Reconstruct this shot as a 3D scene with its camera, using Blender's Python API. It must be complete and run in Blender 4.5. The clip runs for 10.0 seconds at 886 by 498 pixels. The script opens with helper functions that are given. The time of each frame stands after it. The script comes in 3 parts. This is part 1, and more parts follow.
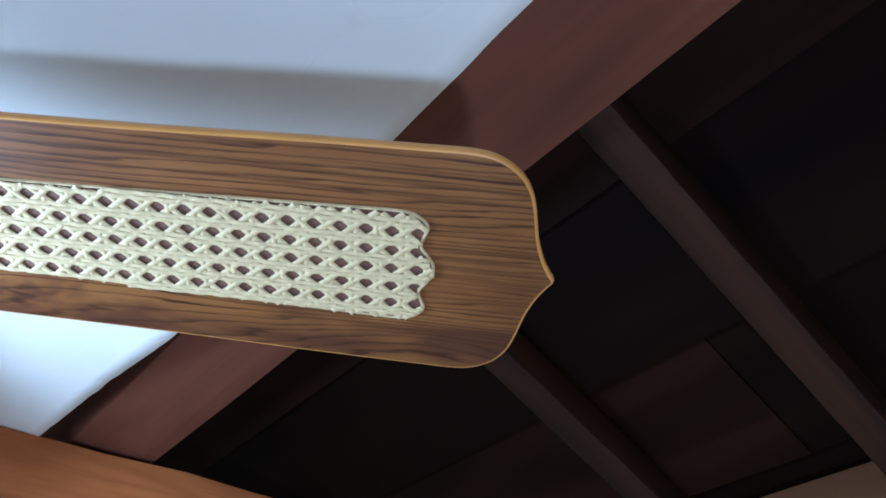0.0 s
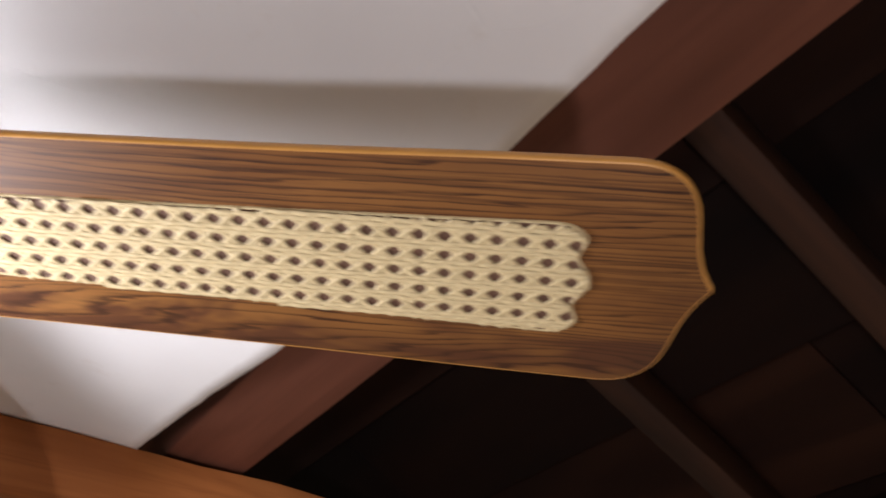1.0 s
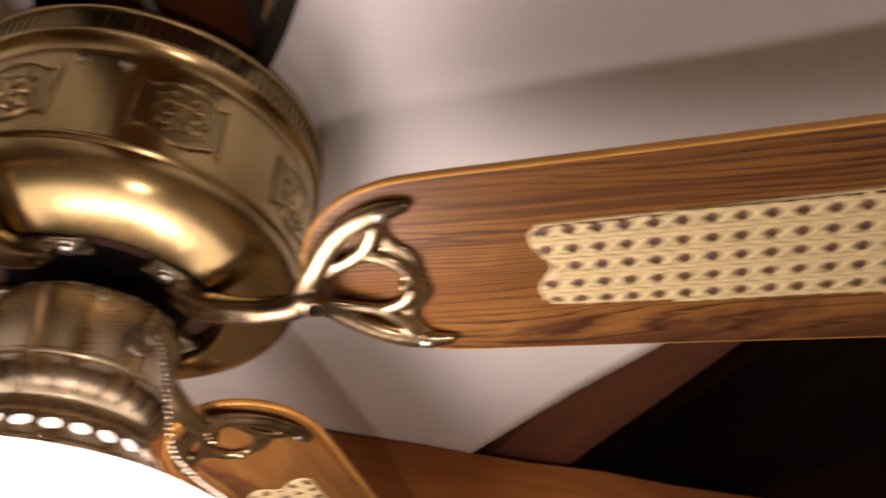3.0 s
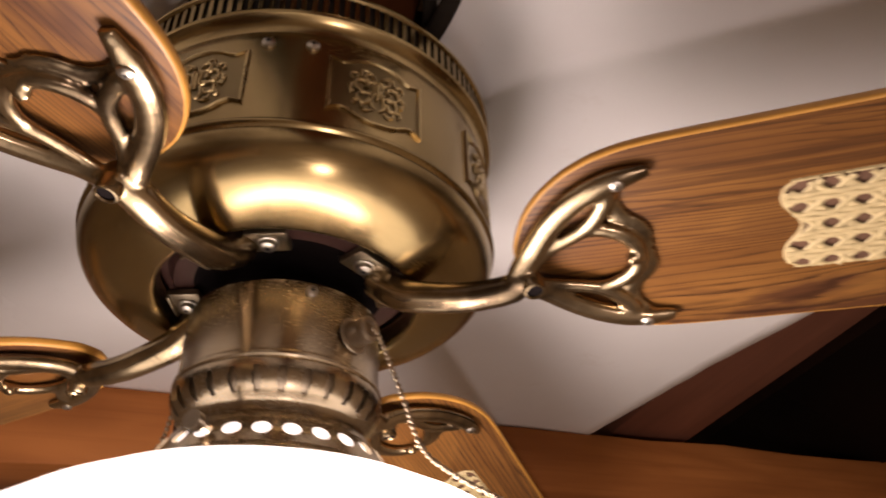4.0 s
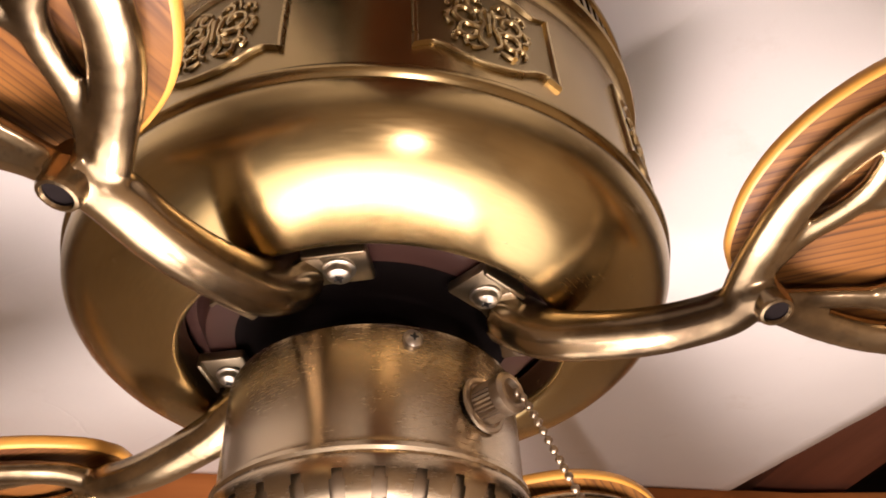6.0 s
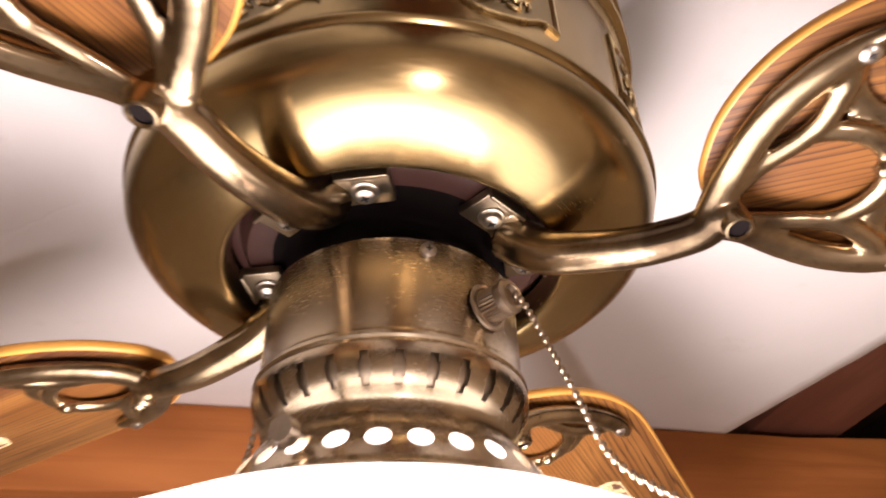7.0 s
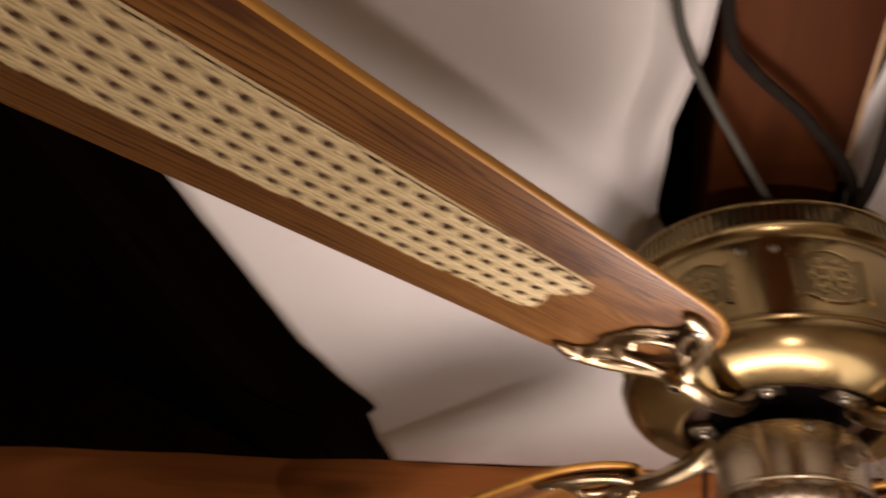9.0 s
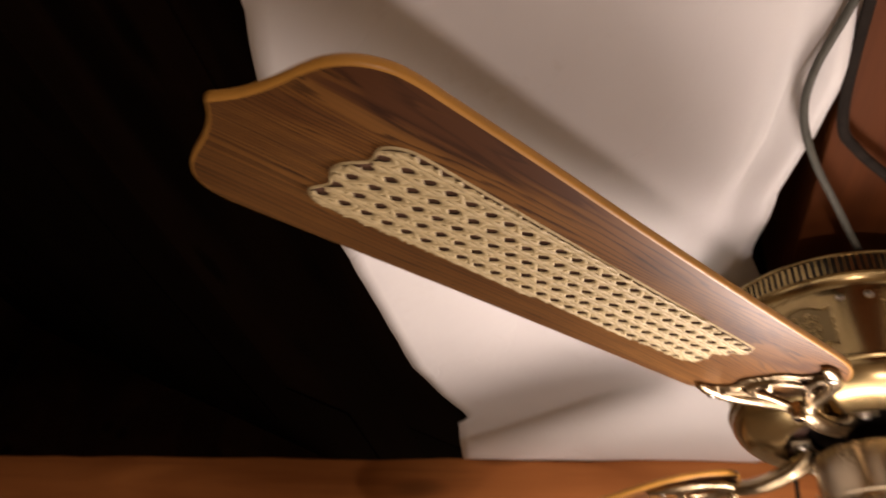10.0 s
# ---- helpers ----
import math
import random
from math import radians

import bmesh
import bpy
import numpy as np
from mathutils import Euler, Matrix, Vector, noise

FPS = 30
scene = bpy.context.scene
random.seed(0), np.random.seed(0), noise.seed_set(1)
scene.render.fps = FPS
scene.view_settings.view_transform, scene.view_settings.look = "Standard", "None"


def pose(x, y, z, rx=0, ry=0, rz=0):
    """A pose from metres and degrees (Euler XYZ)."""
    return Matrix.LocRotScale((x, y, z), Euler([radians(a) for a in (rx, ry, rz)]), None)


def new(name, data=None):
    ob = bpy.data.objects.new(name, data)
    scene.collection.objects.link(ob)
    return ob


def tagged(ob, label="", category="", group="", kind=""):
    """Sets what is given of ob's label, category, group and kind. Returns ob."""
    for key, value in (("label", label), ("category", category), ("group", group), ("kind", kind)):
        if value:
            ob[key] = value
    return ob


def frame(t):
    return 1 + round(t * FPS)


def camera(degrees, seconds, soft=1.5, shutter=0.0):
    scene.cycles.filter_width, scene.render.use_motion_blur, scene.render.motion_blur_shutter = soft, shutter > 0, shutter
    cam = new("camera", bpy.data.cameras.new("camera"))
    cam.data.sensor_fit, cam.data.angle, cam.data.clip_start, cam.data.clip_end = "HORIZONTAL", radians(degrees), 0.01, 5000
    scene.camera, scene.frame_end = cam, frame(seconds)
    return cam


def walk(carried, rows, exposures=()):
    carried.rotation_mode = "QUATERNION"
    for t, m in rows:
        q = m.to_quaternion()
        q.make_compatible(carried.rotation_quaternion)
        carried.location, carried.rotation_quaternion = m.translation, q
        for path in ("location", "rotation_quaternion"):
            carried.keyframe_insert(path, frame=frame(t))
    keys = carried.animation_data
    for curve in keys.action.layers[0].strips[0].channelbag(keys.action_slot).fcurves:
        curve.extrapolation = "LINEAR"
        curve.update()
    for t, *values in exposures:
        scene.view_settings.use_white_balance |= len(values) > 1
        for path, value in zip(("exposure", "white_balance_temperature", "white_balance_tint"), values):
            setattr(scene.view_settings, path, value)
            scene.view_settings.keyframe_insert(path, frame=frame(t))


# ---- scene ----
cam = camera(60.65, 10.0, soft=1.8, shutter=0.8)
PATH = [
    (0, 0.5790, -0.3180, 1.9159, 128.71, 0.29, -3.70),
    (0.5, 0.5658, -0.3163, 1.9187, 128.73, -0.18, -3.06),
    (1, 0.5218, -0.3166, 1.9211, 129.06, -0.62, -0.14),
    (1.5, 0.4524, -0.3099, 1.9228, 129.70, 0.37, 1.10),
    (2, 0.3938, -0.3147, 1.9295, 129.75, 0.52, 5.16),
    (2.5, 0.3344, -0.3157, 1.9454, 128.26, 0.33, 9.59),
    (3, 0.2947, -0.3207, 1.9568, 126.94, -0.11, 14.24),
    (3.2, 0.2707, -0.3272, 1.9535, 127.01, -0.20, 15.97),
    (4.3, 0.1762, -0.3148, 1.9940, 125.67, 1.86, 19.37),
    (4.5, 0.1622, -0.2854, 2.0127, 126.12, 2.05, 19.86),
    (5, 0.1346, -0.2335, 2.0360, 127.62, 2.80, 24.83),
    (5.2, 0.1314, -0.2283, 2.0478, 128.79, 2.87, 25.45),
    (6.5, 0.1270, -0.2200, 2.0468, 129.55, 1.99, 25.67),
    (7, 0.1364, -0.2411, 2.0109, 126.77, 1.31, 25.89),
    (7.5, 0.1656, -0.3033, 1.9954, 126.41, 0.63, 28.54),
    (8, 0.2106, -0.3812, 1.9793, 126.28, -2.03, 38.13),
    (8.5, 0.2160, -0.4582, 1.9504, 129.20, -5.31, 42.01),
    (9, 0.2392, -0.5422, 1.9274, 127.48, -6.74, 46.65),
    (9.5, 0.2243, -0.6304, 1.9270, 128.30, -6.26, 50.76),
    (10, 0.2270, -0.7229, 1.9122, 125.64, -4.51, 46.52),
]
EXPOSURES = [
    (0.0, 0.82, 3700, -12), (0.3, 0.77, 3800, -12), (0.6, 0.66, 4150, -9), (0.9, 0.54, 4850, -2), (1.2, 0.34, 5700, 2), (1.5, 0.22, 5950, 2), (2.0, 0.05, 6250, 8), (2.5, -0.2, 6450, 10), (3.2, -0.28, 6350, 10), (4.5, -0.4, 6400, 10),
    (5.2, 0.15, 6400, 10), (6.5, 0.48, 6250, 10), (7.0, 0.52, 6000, 11), (7.5, 0.2, 6300, 10), (8.0, -0.36, 6400, 10), (8.5, -0.47, 6500, 10), (9.0, -0.55, 6500, 10), (9.5, -0.55, 6500, 10), (10.0, -0.08, 6500, 9),
]
walk(cam, [(t, pose(*p)) for t, *p in PATH], EXPOSURES)

# ---- world and lamps ----
world = bpy.data.worlds.new("dim_room")
world.use_nodes = True
world.node_tree.nodes["Background"].inputs[0].default_value = (0.9, 0.75, 0.6, 1)
world.node_tree.nodes["Background"].inputs[1].default_value = 0.004
scene.world = world

HUB = 2.2                      # height of the plane in which the blade irons are screwed on
BULB = (0.0, 0.0, HUB - 0.205)     # inside the glass bowl
for name, spot, watts, size in (("bowl_bulb_light", BULB, 18.5, 0.085), ("work_lamp_light", (0.72, -0.77, 0.95), 27.0, 0.040)):
    # the work lamp stands below the fan and throws the blades' shadows on the sheet
    lamp = bpy.data.lights.new(name, "POINT")
    lamp.energy, lamp.color, lamp.shadow_soft_size = watts, (1.0, 0.79, 0.73), size
    new(name, lamp).location = spot

# the room's grid: n across the ceiling joists, s along them
NX, NY = 0.813, 0.582


def grid(n, s, z):
    return Vector((n * NX - s * NY, n * NY + s * NX, z))


GRID = Matrix(((NX, -NY, 0, 0), (NY, NX, 0, 0), (0, 0, 1, 0), (0, 0, 0, 1)))


# ---- materials ----
def material(name):
    m = bpy.data.materials.new(name)
    m.use_nodes = True
    t = m.node_tree
    return m, t, t.nodes["Principled BSDF"]


def node(t, kind, **inputs):
    k = t.nodes.new(kind)
    for key, value in inputs.items():
        k.inputs[key.replace("_", " ")].default_value = value
    return k


def coords(t, scale=(1, 1, 1), jitter=True):
    """Object coordinates, scaled, shifted by each object's own random number."""
    tc = t.nodes.new("ShaderNodeTexCoord")
    mp = node(t, "ShaderNodeMapping", Scale=scale)
    t.links.new(tc.outputs["Object"], mp.inputs["Vector"])
    if not jitter:
        return mp.outputs[0]
    info = t.nodes.new("ShaderNodeObjectInfo")
    mul = t.nodes.new("ShaderNodeMath")
    mul.operation = "MULTIPLY"
    mul.inputs[1].default_value = 37.0
    t.links.new(info.outputs["Random"], mul.inputs[0])
    add = t.nodes.new("ShaderNodeVectorMath")
    t.links.new(mp.outputs[0], add.inputs[0])
    t.links.new(mul.outputs[0], add.inputs[1])
    return add.outputs[0]


def noise_tex(t, vec, scale, detail=4.0, rough=0.55, distortion=0.0):
    k = node(t, "ShaderNodeTexNoise", Scale=scale, Detail=detail, Roughness=rough, Distortion=distortion)
    t.links.new(vec, k.inputs["Vector"])
    return k.outputs["Fac"]


def ramp(t, fac, stops):
    k = t.nodes.new("ShaderNodeValToRGB")
    e = k.color_ramp.elements
    while len(e) < len(stops):
        e.new(0.5)
    for el, (p, c) in zip(e, stops):
        el.position, el.color = p, (*c, 1) if len(c) == 3 else c
    t.links.new(fac, k.inputs["Fac"])
    return k.outputs["Color"]


def mix(t, a, b, fac, mode="MIX"):
    k = t.nodes.new("ShaderNodeMix")
    k.data_type, k.blend_type = "RGBA", mode
    for socket, value in ((0, fac), (6, a), (7, b)):
        if isinstance(value, (int, float)):
            k.inputs[socket].default_value = value
        elif isinstance(value, tuple):
            k.inputs[socket].default_value = (*value, 1)
        else:
            t.links.new(value, k.inputs[socket])
    return k.outputs[2]


def bump(t, p, height, strength, distance=0.001):
    k = node(t, "ShaderNodeBump", Strength=strength, Distance=distance)
    t.links.new(height, k.inputs["Height"])
    t.links.new(k.outputs[0], p.inputs["Normal"])


def grey(v):
    return (v, v, v)


def brass(name, light, dark, rough, brushed=(60, 60, 60), metal=1.0, aniso=0.0, turned=0.0, mottled=False):
    m, t, p = material(name)
    v = coords(t)
    patina = noise_tex(t, v, 17 if mottled else 13, 5 if mottled else 3, 0.6 if mottled else 0.5)
    c = ramp(t, patina, [(0.34, dark), (0.52, light)] if mottled else [(0.36, dark), (0.66, light)])
    if mottled:
        specks = noise_tex(t, coords(t), 260, 3, 0.6)
        c = mix(t, c, dark, ramp(t, specks, [(0.60, grey(0)), (0.70, grey(0.4))]))
    t.links.new(c, p.inputs["Base Color"])
    brush = noise_tex(t, coords(t), 35, 3, 0.6)
    r = ramp(t, brush, [(0.25, grey(rough * 0.94)), (0.8, grey(rough * 1.08))])
    t.links.new(r, p.inputs["Roughness"])
    p.inputs["Metallic"].default_value = metal
    if aniso:
        tangent = t.nodes.new("ShaderNodeTangent")
        tangent.direction_type, tangent.axis = "RADIAL", "Z"
        t.links.new(tangent.outputs[0], p.inputs["Tangent"])
        p.inputs["Anisotropic"].default_value = aniso
        p.inputs["Anisotropic Rotation"].default_value = 0.25
    if turned:
        # fine lines round the axis, left by the brushing wheel, broken up along their length
        split = t.nodes.new("ShaderNodeSeparateXYZ")
        t.links.new(coords(t, jitter=False), split.inputs[0])
        flat = t.nodes.new("ShaderNodeCombineXYZ")
        t.links.new(split.outputs["X"], flat.inputs[0])
        t.links.new(split.outputs["Y"], flat.inputs[1])
        radius = t.nodes.new("ShaderNodeVectorMath")
        radius.operation = "LENGTH"
        t.links.new(flat.outputs[0], radius.inputs[0])
        angle = t.nodes.new("ShaderNodeMath")
        angle.operation = "ARCTAN2"
        t.links.new(split.outputs["Y"], angle.inputs[0])
        t.links.new(split.outputs["X"], angle.inputs[1])
        polar = t.nodes.new("ShaderNodeCombineXYZ")
        for source, slot, gain in ((radius.outputs["Value"], 0, 1500.0), (split.outputs["Z"], 1, 1500.0), (angle.outputs[0], 2, 14.0)):
            k = t.nodes.new("ShaderNodeMath")
            k.operation = "MULTIPLY"
            k.inputs[1].default_value = gain
            t.links.new(source, k.inputs[0])
            t.links.new(k.outputs[0], polar.inputs[slot])
        scratch = noise_tex(t, polar.outputs[0], 1.0, 3, 0.6)
        bump(t, p, scratch, turned, 0.0002)
        lines = ramp(t, scratch, [(0.40, grey(0.955)), (0.60, grey(1.03))])
        t.links.new(mix(t, c, lines, 1.0, "MULTIPLY"), p.inputs["Base Color"])
        t.links.new(mix(t, r, ramp(t, scratch, [(0.38, grey(0.93)), (0.62, grey(1.10))]), 1.0, "MULTIPLY"), p.inputs["Roughness"])
    else:
        scratch = noise_tex(t, coords(t, tuple(b * 2.5 for b in brushed)), 12, 2)
        bump(t, p, scratch, 0.04, 0.0003)
    return m


def plain(name, colour, rough, metal=0.0, vary=0.25, scale=40.0, bumpy=0.1, gloss=0.5):
    m, t, p = material(name)
    f = noise_tex(t, coords(t), scale, 5)
    lo, hi = tuple(c * (1 - vary) for c in colour), tuple(min(1, c * (1 + vary)) for c in colour)
    t.links.new(ramp(t, f, [(0.3, lo), (0.7, hi)]), p.inputs["Base Color"])
    p.inputs["Roughness"].default_value, p.inputs["Metallic"].default_value = rough, metal
    p.inputs["Specular IOR Level"].default_value = gloss
    bump(t, p, f, bumpy, 0.0008)
    return m


def timber(name, light, dark, rough, along, across, knots=True, bumpy=0.25, random_tone=0.0, gloss=0.3):
    """Sawn wood with grain along the object's y axis."""
    m, t, p = material(name)
    v = coords(t, (across, along, across))
    warp = noise_tex(t, v, 1.0, 3, 0.5, 0.6)
    rings = noise_tex(t, coords(t, (across * 3.2, along * 0.6, across * 3.2)), 1.6, 5, 0.6, 0.4)
    c = ramp(t, warp, [(0.28, dark), (0.5, tuple((a + b) / 2 for a, b in zip(light, dark))), (0.7, light)])
    c = mix(t, c, dark, ramp(t, rings, [(0.5, grey(0)), (0.72, grey(0.55))]))
    if knots:
        k = node(t, "ShaderNodeTexVoronoi", Scale=1.0)
        t.links.new(coords(t, (6, 2.2, 6)), k.inputs["Vector"])
        c = mix(t, c, tuple(x * 0.22 for x in dark), ramp(t, k.outputs["Distance"], [(0.09, grey(0.85)), (0.19, grey(0))]))
    if random_tone:
        g = t.nodes.new("ShaderNodeNewGeometry")
        tone = ramp(t, g.outputs["Random Per Island"], [(0, grey(1 - random_tone)), (0.55, grey(1 - random_tone * 0.75)), (0.72, grey(1))])
        c = mix(t, c, tone, 1.0, "MULTIPLY")
    t.links.new(c, p.inputs["Base Color"])
    p.inputs["Roughness"].default_value = rough
    p.inputs["Specular IOR Level"].default_value = gloss
    bump(t, p, rings, bumpy, 0.001)
    return m


def laminate():
    """Printed oak laminate of the blades, grain along x."""
    m, t, p = material("oak_laminate")
    base = noise_tex(t, coords(t, (5, 26, 5)), 1.0, 5, 0.55, 0.8)
    c = ramp(t, base, [(0.3, (0.118, 0.048, 0.012)), (0.55, (0.165, 0.074, 0.019)), (0.75, (0.205, 0.097, 0.026))])
    # straight lines that open into cathedral figure: v plus a stretched field
    field = noise_tex(t, coords(t, (2.0, 10, 5)), 1.0, 2.0, 0.45, 0.5)
    fine = noise_tex(t, coords(t, (7, 90, 5)), 1.0, 3, 0.6)
    split = t.nodes.new("ShaderNodeSeparateXYZ")
    t.links.new(coords(t, (1, 1, 1), False), split.inputs[0])
    # calm straight grain in one half of the blade, open figure in the other
    half = node(t, "ShaderNodeMapRange", From_Min=-0.020, From_Max=0.035, To_Min=9.0, To_Max=27.0)
    t.links.new(split.outputs["Y"], half.inputs["Value"])
    # lines lie farther apart in the open half
    wide = t.nodes.new("ShaderNodeMath")
    wide.operation = "MAXIMUM"
    wide.inputs[1].default_value = 0.012
    t.links.new(split.outputs["Y"], wide.inputs[0])
    ease = t.nodes.new("ShaderNodeMath")
    ease.operation = "MULTIPLY_ADD"
    ease.inputs[1].default_value = -0.5
    t.links.new(wide.outputs[0], ease.inputs[0])
    t.links.new(split.outputs["Y"], ease.inputs[2])
    total = ease.outputs[0]
    for source, gain in ((None, 245.0), (field, half.outputs[0]), (fine, 2.6)):
        k = t.nodes.new("ShaderNodeMath")
        k.operation = "MULTIPLY" if source is None else "MULTIPLY_ADD"
        t.links.new(total if source is None else source, k.inputs[0])
        if isinstance(gain, float):
            k.inputs[1].default_value = gain
        else:
            t.links.new(gain, k.inputs[1])
        if source is not None:
            t.links.new(total, k.inputs[2])
        total = k.outputs[0]
    saw = t.nodes.new("ShaderNodeMath")
    saw.operation = "FRACT"
    t.links.new(total, saw.inputs[0])
    line = ramp(t, saw.outputs[0], [(0.0, grey(0.0)), (0.52, grey(0.03)), (0.72, grey(0.45)), (0.84, grey(1.0)), (0.93, grey(0.85)), (1.0, grey(0.0))])
    patch = noise_tex(t, coords(t, (3.0, 17, 5)), 1.0, 3, 0.6)
    line = mix(t, line, ramp(t, patch, [(0.30, grey(0.35)), (0.55, grey(1.0))]), 1.0, "MULTIPLY")
    smear = noise_tex(t, coords(t, (4.5, 17, 5)), 1.0, 4, 0.62, 0.9)
    open_half = node(t, "ShaderNodeMapRange", From_Min=-0.01, From_Max=0.035, To_Min=0.2, To_Max=1.0)
    t.links.new(split.outputs["Y"], open_half.inputs["Value"])
    c = mix(t, c, (0.062, 0.024, 0.011), mix(t, ramp(t, smear, [(0.51, grey(0)), (0.585, grey(0.9))]), open_half.outputs[0], 1.0, "MULTIPLY"))
    pores = noise_tex(t, coords(t, (22, 620, 5)), 1.0, 2, 0.5)
    broken = ramp(t, pores, [(0.40, grey(1)), (0.62, grey(0.6))])
    c = mix(t, c, (0.030, 0.012, 0.006), mix(t, line, broken, 1.0, "MULTIPLY"))
    streak = noise_tex(t, coords(t, (2.8, 290, 5)), 1.0, 3, 0.55, 0.2)
    calm = node(t, "ShaderNodeMapRange", From_Min=-0.005, From_Max=0.030, To_Min=1.0, To_Max=0.25)
    t.links.new(split.outputs["Y"], calm.inputs["Value"])
    c = mix(t, c, (0.038, 0.015, 0.007), mix(t, ramp(t, streak, [(0.54, grey(0)), (0.63, grey(0.50))]), calm.outputs[0], 1.0, "MULTIPLY"))
    c = mix(t, c, (0.05, 0.02, 0.01), ramp(t, pores, [(0.62, grey(0)), (0.72, grey(0.55))]))
    t.links.new(c, p.inputs["Base Color"])
    p.inputs["Roughness"].default_value = 0.44
    p.inputs["Specular IOR Level"].default_value = 0.16
    bump(t, p, pores, 0.06, 0.0004)
    return m


BRASS = brass("antique_brass", (0.385, 0.287, 0.136), (0.325, 0.239, 0.110), 0.24, (8, 8, 60), aniso=0.65, turned=0.04)
# paler, greyer brass: haze from the bowl's glare is mixed into the colour
CUPBRASS = brass("glare_greyed_brass", (0.42, 0.340, 0.235), (0.36, 0.285, 0.190), 0.25, (8, 8, 60), aniso=0.4, turned=0.005)
BRASS_HIGH = brass("rubbed_brass_relief", (0.50, 0.385, 0.19), (0.40, 0.305, 0.15), 0.28, (40, 40, 40))
BRASS_DARK = brass("antique_brass_dark", (0.27, 0.205, 0.10), (0.20, 0.152, 0.075), 0.36, (40, 40, 40))
IRON = brass("cast_antique_brass", (0.40, 0.31, 0.19), (0.11, 0.080, 0.050), 0.24, (6, 6, 6), mottled=True)
FOOT = brass("pale_lug_brass", (0.34, 0.285, 0.20), (0.20, 0.160, 0.105), 0.34, (6, 6, 6))
STEEL = plain("zinc_steel", (0.52, 0.48, 0.41), 0.32, 1.0, 0.12, 160)
NICKEL = plain("knurled_nickel", (0.34, 0.275, 0.20), 0.36, 1.0, 0.15, 200)
MOTOR = plain("brown_painted_steel", (0.044, 0.020, 0.016), 0.30, 0.0, 0.15, 60, 0.04)
BLACK = plain("recess_shade_black", (0.012, 0.010, 0.009), 0.6, 0.0, 0.2, 60)
# even black for hub and shaft, and for the painted depth of boss holes
DEADBLACK = plain("dead_black", (0.007, 0.005, 0.005), 0.85, 0.0, 0.2, 60, gloss=0.05)
RUBBER = plain("black_cord_rubber", (0.015, 0.011, 0.008), 0.8, 0.0, 0.3, 90, gloss=0.12)
GREYCORD = plain("grey_cord_sheath", (0.085, 0.085, 0.07), 0.6, 0.0, 0.15, 90, gloss=0.2)
BEIGE = plain("beige_wood_edge", (0.50, 0.34, 0.19), 0.6, 0.0, 0.15, 60)
OAK = laminate()
EDGE = plain("honey_edge_band", (0.43, 0.215, 0.040), 0.42, 0.0, 0.12, 30, 0.03, gloss=0.35)
CANE = plain("cane_strand", (0.49, 0.395, 0.205), 0.6, 0.0, 0.14, 300, 0.25)
BACKING = plain("brown_backing", (0.11, 0.055, 0.030), 0.7, 0.0, 0.2, 90)
PINE = timber("orange_stained_pine", (0.42, 0.158, 0.044), (0.22, 0.074, 0.019), 0.5, 2.2, 14.0, gloss=0.15)
# joist colour lowered evenly to carry the fan's shadow on it
JOISTWOOD = timber("shade_darkened_pine", (0.105, 0.032, 0.008), (0.045, 0.013, 0.004), 0.65, 2.5, 16.0, knots=False, gloss=0.1)
RAFTERWOOD = timber("rafter_wood", (0.150, 0.056, 0.032), (0.075, 0.026, 0.014), 0.6, 1.6, 12.0, knots=False, gloss=0.2)
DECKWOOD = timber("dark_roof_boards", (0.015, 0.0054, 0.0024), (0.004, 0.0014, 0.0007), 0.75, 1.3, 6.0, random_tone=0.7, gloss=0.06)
# darker copy of the roof boards: the unlit bays' shade is in the colour
SHADEWOOD = timber("shade_dark_roof_boards", (0.010, 0.0045, 0.0025), (0.002, 0.001, 0.0007), 0.8, 1.3, 9.0, random_tone=0.6, gloss=0.03)
ROOFBAR = timber("thin_rafter_wood", (0.030, 0.0115, 0.0045), (0.004, 0.0015, 0.0007), 0.65, 1.6, 14.0, knots=False, gloss=0.15)
PALEPINE = timber("pale_sawn_pine", (0.16, 0.085, 0.04), (0.09, 0.042, 0.018), 0.7, 2.0, 14.0, gloss=0.1)
# upper boards of the added walls, coloured dark to stand for unlit depth
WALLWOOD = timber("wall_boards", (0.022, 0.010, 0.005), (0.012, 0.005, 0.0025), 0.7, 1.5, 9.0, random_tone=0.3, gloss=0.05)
# plaster of unseen walls, kept pale so they bounce light onto the fan
PLASTER = plain("bounce_wall_plaster", (0.66, 0.54, 0.38), 0.85, 0.0, 0.06, 6.0, 0.2)
# unseen floor made very pale: its bounce fills the sheet's shadows
FLOORWOOD = timber("bounce_floor_boards", (0.82, 0.77, 0.68), (0.70, 0.64, 0.55), 0.45, 1.5, 9.0, random_tone=0.3)


